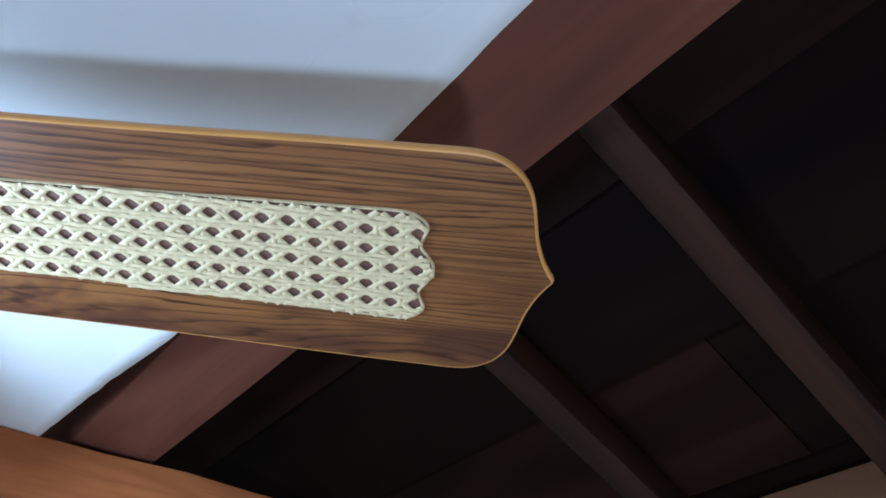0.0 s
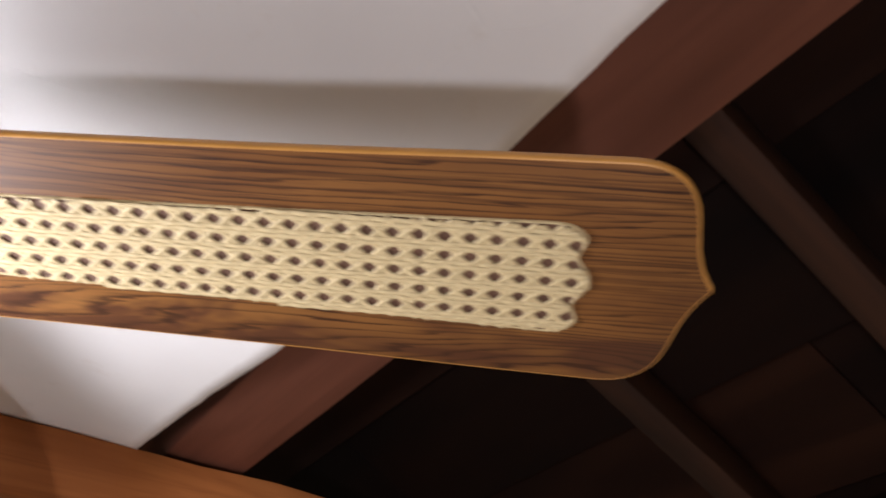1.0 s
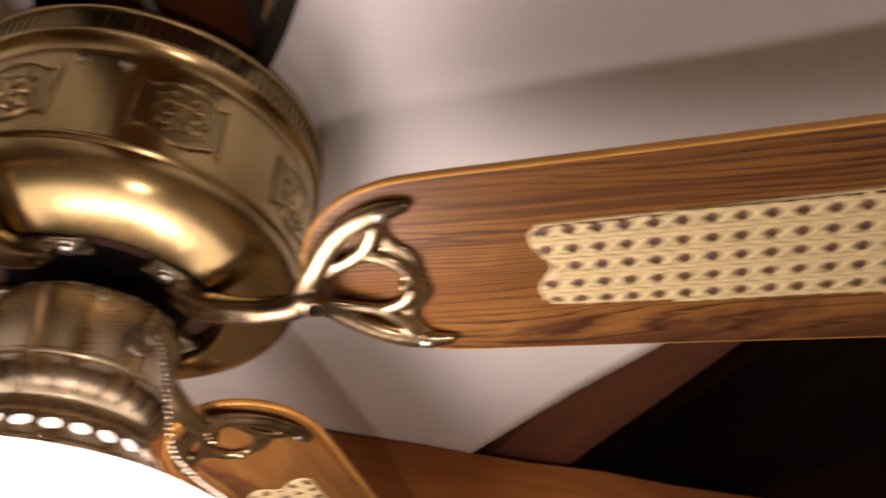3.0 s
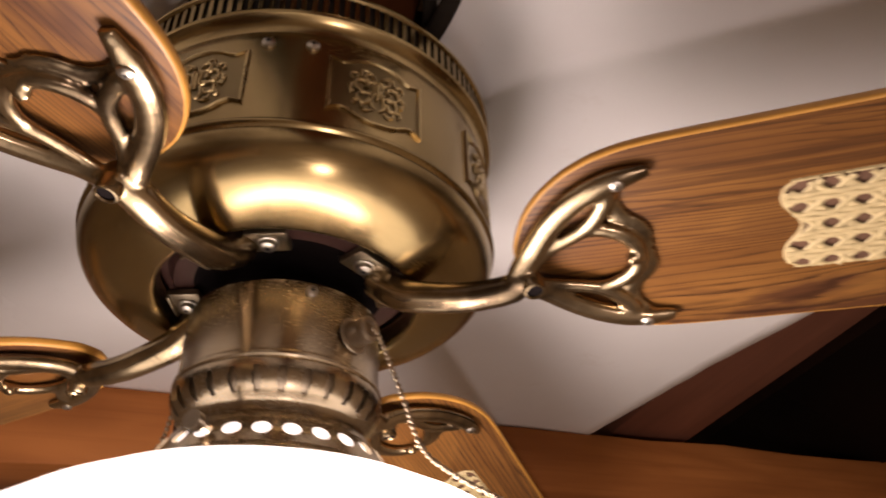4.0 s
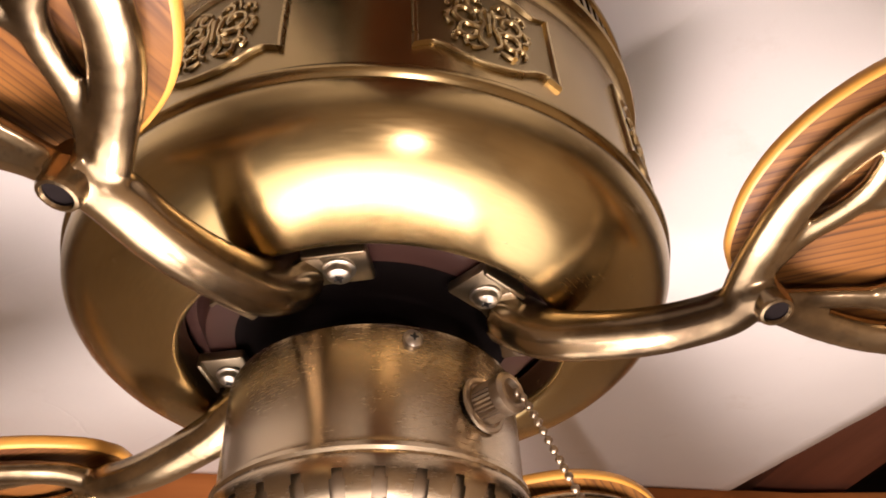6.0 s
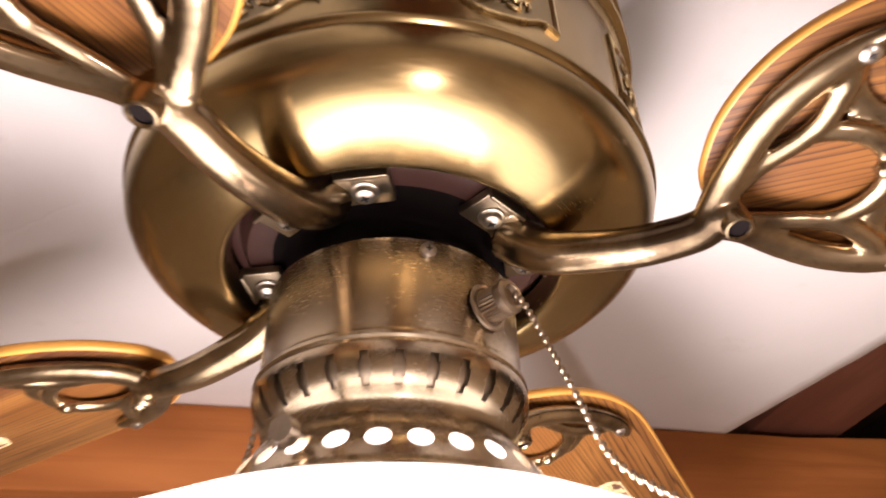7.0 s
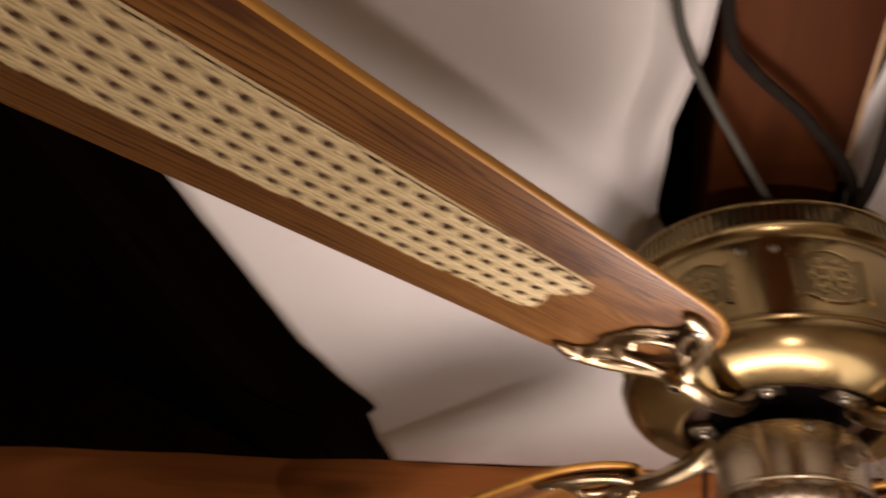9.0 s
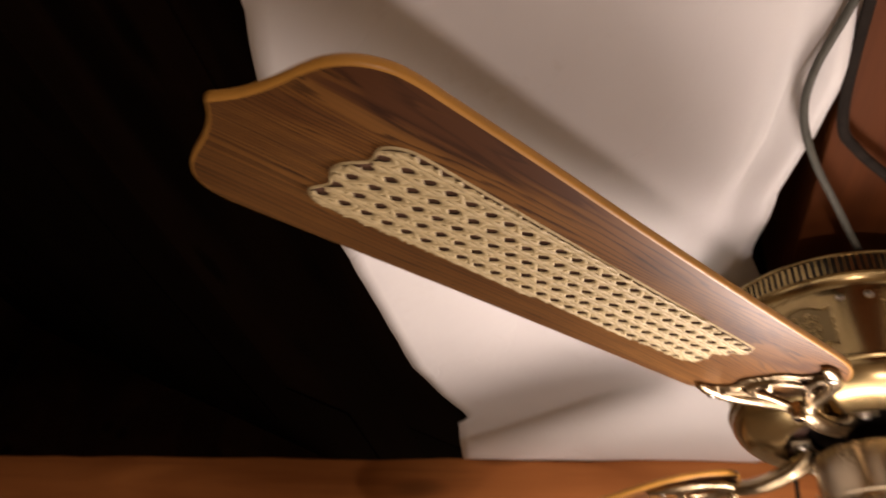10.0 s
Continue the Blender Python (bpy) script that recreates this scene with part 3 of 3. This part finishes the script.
medal_data = finish(medallion_mesh(), "medallion", [BRASS_HIGH, BRASS_DARK], 40)
for i in range(8):
    ob = new("medallion", medal_data)
    ob.parent = housing
    ob.matrix_basis = pose(0, 0, 0.0622, 0, 0, -42.3 + 45 * i)
    if i == 0:
        tagged(ob, "cast brass cartouche with scrolled foliage")
for a in (-70.4, -59.3, 109.6, 120.7):
    bm = bmesh.new()
    screw_mesh(bm, cyl(0.1165, a, 0.0866), cyl(1, a, 0), 0.0036, 0.0024)
    part("screw", bm, [STEEL, BLACK], housing)

# switch housing under the rotor
bm = bmesh.new()
lathe(bm, [(0.020, -0.0140), (0.0492, -0.0140), (0.0514, -0.0150), (0.0520, -0.0172), (0.0520, -0.0535), (0.0525, -0.0553), (0.0538, -0.0562), (0.0540, -0.0577), (0.0532, -0.0588)], 128)
switch = part("switch_housing", bm, CUPBRASS, fan, "brushed brass switch cup, greyed for the bowl's glare")
bm = bmesh.new()
lathe(bm, [(0.020, 0.012), (0.020, -0.0130)], 48)
part("shaft", bm, DEADBLACK, fan, "dark shaft between rotor and switch cup")
for a in (-46.6, 73.4, 193.4):
    bm = bmesh.new()
    screw_mesh(bm, cyl(0.0519, a, -0.0205), cyl(1, a, 0), 0.0034, 0.0024)
    part("screw", bm, [STEEL, BLACK], switch)


def slotted_band(bm, profile, count, first, gaps, seg_each=16):
    """A lathed band with lens-shaped openings, gaps giving their width row by row."""
    seg = count * seg_each
    rings = [[bm.verts.new(cyl(r, 360 * i / seg, z)) for i in range(seg)] for r, z in profile]
    for k, (a, b) in enumerate(zip(rings, rings[1:])):
        gap = gaps[k - first] if first <= k < first + len(gaps) else 0
        for i in range(seg):
            if abs(i % seg_each - seg_each // 2 + 0.5) < gap / 2:
                continue
            j = (i + 1) % seg
            bm.faces.new((a[i], a[j], b[j], b[i]))


# vented neck of the light kit
bm = bmesh.new()
vent = [(0.0532, -0.0586), (0.0538, -0.0596), (0.0540, -0.0610), (0.0538, -0.0640), (0.0531, -0.0668), (0.0519, -0.0696), (0.0502, -0.0722), (0.0482, -0.0744), (0.0460, -0.0762), (0.0446, -0.0782), (0.0442, -0.0812)]
slotted_band(bm, vent, 28, 3, (4, 6, 6, 4), 16)
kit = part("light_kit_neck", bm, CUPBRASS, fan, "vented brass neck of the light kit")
# added backing; its grey stands for the lit inside of the neck
bm = bmesh.new()
lathe(bm, [(r - 0.0016, z + 0.0004) for r, z in vent[1:9]], 112)
part("vent_backing", bm, NICKEL, kit, "grey backing standing for the lit inside of the slots")


def pierced_collar(bm, count, r0, z0, r1, z1, hole):
    """A cone with a row of round holes."""
    def f(a, h):
        r = r0 + (r1 - r0) * h + 0.0015 * math.sin(h * math.pi)
        return cyl(r, a, z0 + (z1 - z0) * h)
    wide = 360 / count
    slant = math.hypot(r1 - r0, z1 - z0)
    mid = radians(wide) * (r0 + r1) / 2
    k = 16
    for i in range(count):
        c = i * wide
        inner, outer = [], []
        for j in range(k):
            t = 2 * math.pi * j / k
            x, y = math.cos(t), math.sin(t)
            inner.append(bm.verts.new(f(c + wide * hole * x / mid, 0.52 + hole * y / slant)))
            s = 0.5 / max(abs(x), abs(y))
            outer.append(bm.verts.new(f(c + wide * s * x, 0.5 + s * y)))
        for j in range(k):
            bm.faces.new((inner[j], inner[(j + 1) % k], outer[(j + 1) % k], outer[j]))
    bmesh.ops.remove_doubles(bm, verts=bm.verts, dist=0.0002)


bm = bmesh.new()
pierced_collar(bm, 28, 0.0525, -0.0890, 0.0612, -0.1030, 0.0041)
lathe(bm, [(0.0442, -0.0810), (0.0460, -0.0820), (0.0486, -0.0836), (0.0510, -0.0860), (0.0525, -0.0890)], 96)
lathe(bm, [(0.0612, -0.1030), (0.0640, -0.1052), (0.0655, -0.1075), (0.0650, -0.1088)], 96)
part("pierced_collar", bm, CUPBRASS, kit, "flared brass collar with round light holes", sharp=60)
# a thumbscrew that holds the glass
bm = bmesh.new()
tube(bm, [cyl(0.052, -90, -0.0945), cyl(0.064, -90, -0.0945)], 0.0022, 8)
tube(bm, [cyl(0.063, -90, -0.0945), cyl(0.068, -90, -0.0945)], [0.0044, 0.0044], 14)
part("thumbscrew", bm, NICKEL, kit, "small knurled thumbscrew")
# glass bowl and its three bulbs
bm = bmesh.new()
lathe(bm, [(0.0470, -0.0870), (0.0490, -0.0945), (0.0560, -0.1035), (0.0640, -0.1088), (0.0740, -0.1118), (0.0920, -0.1180), (0.1110, -0.1275), (0.1300, -0.1405), (0.1490, -0.1590), (0.1630, -0.1840), (0.1670, -0.2120), (0.1610, -0.2440), (0.1400, -0.2780), (0.0980, -0.3050), (0.0460, -0.3170), (0.0, -0.3190)], 96)
part("glass_bowl", bm, GLASS, fan, "glowing white glass light bowl")
bm = bmesh.new()
lathe(bm, [(0.0, 0.075), (0.013, 0.075), (0.014, 0.045), (0.020, 0.030), (0.028, 0.012), (0.030, 0.0), (0.028, -0.012), (0.020, -0.024), (0.008, -0.030), (0.0, -0.031)], 24, 0, BULB[2] - HUB)
part("bulb", bm, BULBGLASS, fan, "lit lamp bulb inside the glass").visible_shadow = False

# pull switch and bead chain
bm = bmesh.new()
out = cyl(1, -18.6, 0)
base = cyl(0.0519, -18.6, -0.0378)
turn = Matrix.Translation(base) @ out.to_track_quat("Z", "Y").to_matrix().to_4x4() @ Matrix.Diagonal((1, 1, 0.78, 1))
b2 = bmesh.new()
lathe(b2, [(0.0, 0.0003), (0.0092, 0.0003), (0.0096, 0.0012), (0.0090, 0.0020), (0.0078, 0.0020), (0.0070, 0.0012), (0.0062, 0.0012), (0.0062, 0.0022)], 40)
knurl = [[b2.verts.new((r * math.cos(math.pi * i / 28), r * math.sin(math.pi * i / 28), z)) for i in range(56) for r in (0.0061 + 0.0005 * (i % 2),)] for z in (0.0019, 0.0107)]
for i in range(56):
    b2.faces.new((knurl[0][i], knurl[0][(i + 1) % 56], knurl[1][(i + 1) % 56], knurl[1][i]))
lathe(b2, [(0.0060, 0.0018), (0.0060, 0.0108), (0.0066, 0.0112), (0.0068, 0.0135), (0.0068, 0.0155), (0.0056, 0.0168), (0.0042, 0.0168), (0.0036, 0.0140), (0.0, 0.0135)], 32)
bmesh.ops.transform(b2, matrix=turn, verts=b2.verts)
pull = part("pull_switch", b2, NICKEL, switch, "knurled metal pull-chain switch")
bm.free()


def bead_chain(points, r=0.00130, pitch=0.0033):
    path = smooth_path(points, 24)
    bm = bmesh.new()
    ball = bmesh.new()
    bmesh.ops.create_uvsphere(ball, u_segments=10, v_segments=7, radius=r)
    spots, left = [path[0]], 0.0
    for a, b in zip(path, path[1:]):
        d = (b - a).length
        left += d
        if left >= pitch:
            spots.append(b)
            left -= pitch
    for p in spots:
        index = {v: bm.verts.new(v.co + p) for v in ball.verts}
        for f in ball.faces:
            bm.faces.new([index[v] for v in f.verts])
    tube(bm, points, r * 0.32, 5, per=10)
    ball.free()
    return bm


part("pull_chain", bead_chain([(0.0625, -0.0205, -0.0385), (0.0655, -0.0212, -0.0430), (0.0720, -0.0215, -0.0600), (0.0800, -0.0220, -0.0820), (0.0885, -0.0225, -0.1050), (0.1050, -0.0240, -0.1205), (0.1290, -0.0260, -0.1375), (0.1560, -0.0280, -0.1670), (0.1700, -0.0290, -0.2120), (0.1700, -0.0290, -0.3300)]), NICKEL, fan, "dull metal bead pull chain draped over the bowl")
part("pull_chain", bead_chain([cyl(0.0530, 200, -0.045), cyl(0.0560, 201, -0.078), cyl(0.0680, 205, -0.1065), cyl(0.100, 211, -0.1195), cyl(0.132, 215, -0.1395), cyl(0.156, 217, -0.165), cyl(0.170, 218, -0.210), cyl(0.170, 218, -0.30)]), NICKEL, fan, "dull metal bead pull chain draped over the bowl")

# ---- blades and blade irons ----
HALF = [(0.1335, 0.0), (0.1345, 0.0100), (0.1418, 0.0260), (0.1500, 0.0372), (0.1600, 0.0465), (0.1720, 0.0543), (0.1880, 0.0604), (0.2120, 0.0638), (0.2750, 0.0652), (0.3600, 0.0672), (0.4500, 0.0695), (0.5300, 0.0727),
        (0.5900, 0.0745), (0.6120, 0.0748), (0.6240, 0.0722), (0.6340, 0.0655), (0.6405, 0.0560), (0.6440, 0.0450), (0.6458, 0.0360), (0.6482, 0.0250), (0.6520, 0.0140), (0.6560, 0.0062), (0.6592, 0.0012)]
CANE_HALF = [(0.2712, 0.0), (0.2700, 0.0040), (0.2655, 0.0105), (0.2635, 0.0145), (0.2630, 0.0190), (0.2645, 0.0238), (0.2685, 0.0268), (0.2745, 0.0279), (0.3500, 0.0298), (0.4500, 0.0330), (0.5500, 0.0362), (0.5760, 0.0370), (0.5850, 0.0352),
             (0.5905, 0.0305), (0.5912, 0.0260), (0.5890, 0.0200), (0.5885, 0.0150), (0.5920, 0.0095), (0.5950, 0.0040), (0.5956, 0.0)]


def closed(half):
    side = smooth_path([(u, v, 0) for u, v in half], 4)
    return side + [Vector((p.x, -p.y, 0)) for p in side[::-1] if p.y > 1e-4]


def inset(loop, d):
    out = []
    for i, p in enumerate(loop):
        a, b = loop[i - 1], loop[(i + 1) % len(loop)]
        t = (b - a).normalized()
        out.append(p + Vector((t.y, -t.x, 0)) * d)
    return out


def blade_mesh():
    bm = bmesh.new()
    loop = closed(HALF)
    loop = loop[::-1] if sum(a.x * b.y - a.y * b.x for a, b in zip(loop, loop[1:] + loop[:1])) > 0 else loop
    layers = [(0.0016, 0.0, 0), (0.0004, 0.0005, 1), (0.0, 0.0016, 1), (0.0, 0.0040, 1), (0.0005, 0.0050, 1), (0.0016, 0.0055, 0)]
    rings = [[bm.verts.new((q.x, q.y, w)) for q in inset(loop, d)] for d, w, _ in layers]
    for a, b in zip(rings, rings[1:]):
        for i in range(len(loop)):
            j = (i + 1) % len(loop)
            bm.faces.new((a[i], a[j], b[j], b[i])).material_index = 1
    bm.faces.new(rings[0])
    bm.faces.new(rings[-1][::-1])
    return bm


def inside(poly, x, y):
    hit = False
    for a, b in zip(poly, poly[1:] + poly[:1]):
        if (a.y > y) != (b.y > y) and x < (b.x - a.x) * (y - a.y) / (b.y - a.y) + a.x:
            hit = not hit
    return hit


def cane_mesh():
    """Woven cane: pairs along, pairs across and two diagonals, leaving eight-sided holes."""
    bm = bmesh.new()
    poly = closed(CANE_HALF)
    P, Q = 0.0132, 0.0123      # pitch along and across the blade
    first = 0.2502

    def strand(x, y, dx, dy, length, wide, low, phase, amp):
        step = P / 6
        run, k = [], int(length / step)
        for i in range(k + 1):
            px, py = x + dx * i * step, y + dy * i * step
            if inside(poly, px, py):
                w = -low - amp * math.sin((i * step) / P * 2 * math.pi * (1.0 if dx * dy == 0 else 0.7071) + phase)
                run.append((px, py, w))
            if (not inside(poly, px, py) or i == k) and run:
                if len(run) > 1:
                    nx, ny = -dy * wide / 2, dx * wide / 2
                    rings = [[bm.verts.new((a + nx * f, b + ny * f, c + h)) for f, h in ((1, 0.0006), (0.8, 0.0001), (0, 0.0), (-0.8, 0.0001), (-1, 0.0006))] for a, b, c in run]
                    for r0, r1 in zip(rings, rings[1:]):
                        for j in range(4):
                            bm.faces.new((r0[j], r0[j + 1], r1[j + 1], r1[j]))
                run = []
    for j in range(-4, 5):
        for o in (-1, 1):
            strand(0.255, (j + 0.5) * Q + o * 0.0015, 1, 0, 0.345, 0.0028, 0.0023, j * math.pi + o, 0.0003)
    for i in range(28):
        for o in (-1, 1):
            strand(first + i * P + o * 0.0015, -0.042, 0, 1, 0.084, 0.0030, 0.0017, i * math.pi + o, 0.0003)
    d = math.hypot(P, Q)
    for k in range(-4, 36):
        strand(first + (k - 4) * P, -4.0 * Q, P / d, Q / d, 0.15, 0.0032, 0.0018, k * 1.7, 0.0002)
        strand(first + (k - 4) * P, 4.0 * Q, P / d, -Q / d, 0.15, 0.0032, 0.0020, k * 2.3, 0.0002)
    return bm


def backing_mesh():
    bm = bmesh.new()
    loop = closed(CANE_HALF)
    a = [bm.verts.new((p.x, p.y, -0.0003)) for p in loop]
    bm.faces.new(a)
    # thin moulded lip round the cane
    tube(bm, loop[::2] + [loop[0]], 0.0009, 6, 1.0, (0, 0, 1), 2, 1)
    return bm


def iron_mesh(to_fan, phi):
    """A cast iron: foot on the rotor, bent stem, and a leaf of flattened bars under the blade. In the fan's own frame."""
    bm = bmesh.new()
    turn = Matrix.Rotation(phi, 4, "Z")

    def stem(x, y, z):
        return turn @ Vector((x, y, z))

    def leaf(u, v, w):
        return to_fan @ Vector((u, v, w))
    up = turn @ Vector((0, 0, 1))
    tube(bm, [stem(0.0560, 0, 0.0050), stem(0.0620, 0, -0.0015), stem(0.0720, 0, -0.0088), stem(0.0850, 0, -0.0132), stem(0.1020, 0, -0.0172), stem(0.1160, 0, -0.0186), stem(0.1290, 0, -0.0182), leaf(0.1375, 0, -0.0135)],
         [0.0125, 0.0112, 0.0098, 0.0093, 0.0088, 0.0084, 0.0082, 0.0076], 16, 0.92, up)
    tube(bm, [leaf(0.1335, 0, -0.0135), leaf(0.1395, 0, -0.0128), leaf(0.1465, 0, -0.0125)], [0.0072, 0.0080, 0.0064], 14, 1.0, up)
    for side in (1, -1):
        def bars(pts, radii, flat=0.75):
            tube(bm, [leaf(u, side * v, w) for u, v, w in pts], radii, 10, flat, to_fan.to_3x3() @ Vector((0, 0, 1)), 6)
        bars([(0.1340, 0.0, -0.0150), (0.1395, 0.0070, -0.0110), (0.1462, 0.0148, -0.0078), (0.1560, 0.0266, -0.0062), (0.1680, 0.0372, -0.0054), (0.1815, 0.0446, -0.0047), (0.1945, 0.0484, -0.0038), (0.2080, 0.0498, -0.0022)],
             [0.0066, 0.0066, 0.0065, 0.0065, 0.0065, 0.0065, 0.0060, 0.0034])
        bars([(0.1385, 0.0030, -0.0125), (0.1470, 0.0090, -0.0085), (0.1570, 0.0143, -0.0062), (0.1690, 0.0190, -0.0052), (0.1775, 0.0245, -0.0048), (0.1835, 0.0325, -0.0044), (0.1866, 0.0385, -0.0042), (0.1875, 0.0455, -0.0036)],
             [0.0046, 0.0042, 0.0040, 0.0042, 0.0043, 0.0044, 0.0048, 0.0050], 0.7)
        bars([(0.1640, 0.0172, -0.0046), (0.1750, 0.0203, -0.0046), (0.1845, 0.0178, -0.0046), (0.1915, 0.0125, -0.0046), (0.1952, 0.0060, -0.0046), (0.1958, 0.0, -0.0046)], [0.0030, 0.0042, 0.0043, 0.0043, 0.0042, 0.0040], 0.7)
        # the thin scalloped plate behind the bars
        bars([(0.1975, 0.0490, -0.0018), (0.1920, 0.0440, -0.0016), (0.1880, 0.0370, -0.0014), (0.1880, 0.0290, -0.0014), (0.1910, 0.0215, -0.0014), (0.1965, 0.0165, -0.0014), (0.1995, 0.0105, -0.0014), (0.1988, 0.0045, -0.0014), (0.2005, 0.0, -0.0014)],
             [0.0030, 0.0050, 0.0052, 0.0052, 0.0056, 0.0052, 0.0050, 0.0048, 0.0050], 0.32)
    bars([(0.1905, 0.0, -0.0085), (0.1958, 0.0, -0.0060)], [0.0032, 0.0040], 0.9)
    return bm


def foot_mesh(phi):
    """The flat lug with two turned square ears by which an iron is screwed on."""
    bm = bmesh.new()
    turn = Matrix.Rotation(phi, 4, "Z")
    box(bm, (0.0490, -0.0150, 0.0032), (0.0640, 0.0150, 0.0082), 0, 0.0012, turn)
    for side in (1, -1):
        ear = Matrix.Rotation(phi + side * radians(18.2), 4, "Z")
        box(bm, (0.0490, -0.0105, 0.0036), (0.0665, 0.0105, 0.0080), 0, 0.0010, ear)
        box(bm, (0.0655, -0.0105, 0.0016), (0.0672, 0.0105, 0.0078), 0, 0.0006, ear)
    return bm


def boss_mesh(to_fan):
    """The boss where the stem meets the leaf; a black disc paints its hole's shade."""
    axis = ((to_fan @ Vector((0.142, 0.0, -0.030))) - (to_fan @ Vector((0.137, 0.0, -0.010)))).normalized()
    m = Matrix.Translation(to_fan @ Vector((0.1432, 0.0, -0.0180))) @ axis.to_track_quat("Z", "Y").to_matrix().to_4x4()
    b = bmesh.new()
    lathe(b, [(0.0060, -0.004), (0.0058, 0.0030), (0.0052, 0.0042), (0.0043, 0.0044), (0.0038, 0.0036)], 20)
    lathe(b, [(0.0038, 0.0036), (0.0037, 0.0030), (0.0, 0.0029)], 20, 1)
    bmesh.ops.transform(b, matrix=m, verts=b.verts)
    return b


blade_data = finish(blade_mesh(), "blade", [OAK, EDGE], 60)
cane_data = finish(cane_mesh(), "cane_panel", CANE, 70)
backing_data = finish(backing_mesh(), "cane_backing", [BACKING, CANE], 40)
# angle, droop along the blade, pitch and lift of each blade
BLADES = [(0.0, -0.0864, -11.66, 0.0029), (-90.26, -0.1307, -9.46, 0.0060), (180.0, -0.100, -11.0, 0.0040), (90.0, -0.100, -11.0, 0.0040)]
for angle, droop, pitch, lift in BLADES:
    u_dir = Vector((1, 0, droop))
    v_dir = Vector((0, math.cos(radians(pitch)), math.sin(radians(pitch))))
    w_dir = u_dir.cross(v_dir).normalized()
    lean = Matrix((u_dir, v_dir, w_dir)).transposed().to_4x4()
    to_fan = Matrix.Rotation(radians(angle), 4, "Z") @ Matrix.Translation((0, 0, lift - 0.06 * droop)) @ lean
    blade = new("blade", blade_data)
    blade.parent, blade.matrix_parent_inverse = fan, to_fan
    tagged(blade, "oak-look laminate fan blade with a honey-coloured edge")
    for name, data, label in (("cane_panel", cane_data, "cream woven cane inset"), ("cane_backing", backing_data, "brown backing behind the cane")):
        ob = new(name, data)
        ob.parent = blade
        tagged(ob, label, kind="stuff" if name == "cane_panel" else "")
    iron = part("blade_iron", iron_mesh(to_fan, radians(angle)), IRON, fan, "leaf-shaped cast antique brass blade iron", sharp=180)
    cast = iron.modifiers.new("casting", "REMESH")
    cast.mode, cast.voxel_size, cast.use_smooth_shade = "VOXEL", 0.0010, True
    soft = iron.modifiers.new("softened", "SMOOTH")
    soft.factor, soft.iterations = 0.5, 4
    part("foot", foot_mesh(radians(angle)), FOOT, iron, "pale flat lug under the rotor")
    part("boss", boss_mesh(to_fan), [IRON, DEADBLACK], iron)
    for side in (1, -1):
        bm = bmesh.new()
        where = cyl(0.0575, angle + side * 18.2, 0.0026)
        screw_mesh(bm, where - Vector((0, 0, 0.0012)), (0, 0, -1), 0.0043, 0.0024)
        lathe(bm, [(0.0, 0.0010), (0.0056, 0.0010), (0.0056, 0.0), (0.0052, -0.0003), (0.0043, -0.0003), (0.0043, -0.0012)], 20, 0, where.z, (where.x, where.y))
        part("screw", bm, [STEEL, BLACK], iron)
        bm = bmesh.new()
        screw_mesh(bm, to_fan @ Vector((0.1930, side * 0.0478, -0.0074)), -(to_fan.to_3x3() @ Vector((0, 0, 1))), 0.0034, 0.0022)
        part("screw", bm, [STEEL, BLACK], iron)


# ---- cords beside the joist ----
def cord(name, pts, radius, mat, label, flat=1.0):
    bm = bmesh.new()
    tube(bm, [grid(*p) for p in pts], radius, 10, flat, (0, 0, 1), 8)
    tagged(part(name, bm, mat), label, "cord")


cord("power_cord", [(0.050, -0.060, 2.338), (0.062, -0.118, 2.338), (0.066, -0.18, 2.346), (0.068, -0.25, 2.350), (0.071, -0.45, 2.350), (0.070, -0.9, 2.352)], 0.0058, RUBBER, "black power cord from the fan along the joist", 0.6)
cord("grey_cord", [(0.012, -0.070, 2.345), (-0.011, -0.121, 2.338), (-0.037, -0.174, 2.342), (-0.062, -0.225, 2.348), (-0.078, -0.275, 2.349), (-0.078, -0.320, 2.350), (-0.058, -0.40, 2.355), (-0.045, -0.55, 2.358)], 0.0032, GREYCORD, "thin grey cord looping beside the joist")
cord("dark_cable", [(0.060, -0.080, 2.350), (0.050, -0.125, 2.346), (0.011, -0.182, 2.350), (-0.028, -0.225, 2.354), (-0.046, -0.26, 2.356), (-0.052, -0.36, 2.357), (-0.054, -0.6, 2.358)], 0.0044, RUBBER, "dark cable crossing under the joist", 0.7)
cord("hanging_cord", [(-0.030, 0.095, 2.245), (-0.045, 0.090, 2.222), (-0.051, 0.087, 2.19), (-0.052, 0.083, 2.155), (-0.045, 0.080, 2.12), (-0.034, 0.078, 2.09)], 0.0022, RUBBER, "thin dark cord hanging behind the motor")
bm = bmesh.new()
box(bm, (0.0525, -1.2, 2.372), (0.0575, -0.09, 2.400), 0, 0.001, GRID)
tagged(part("wood_strip", bm, BEIGE), "pale wooden strip nailed along the joist", "strip", "", "structure")
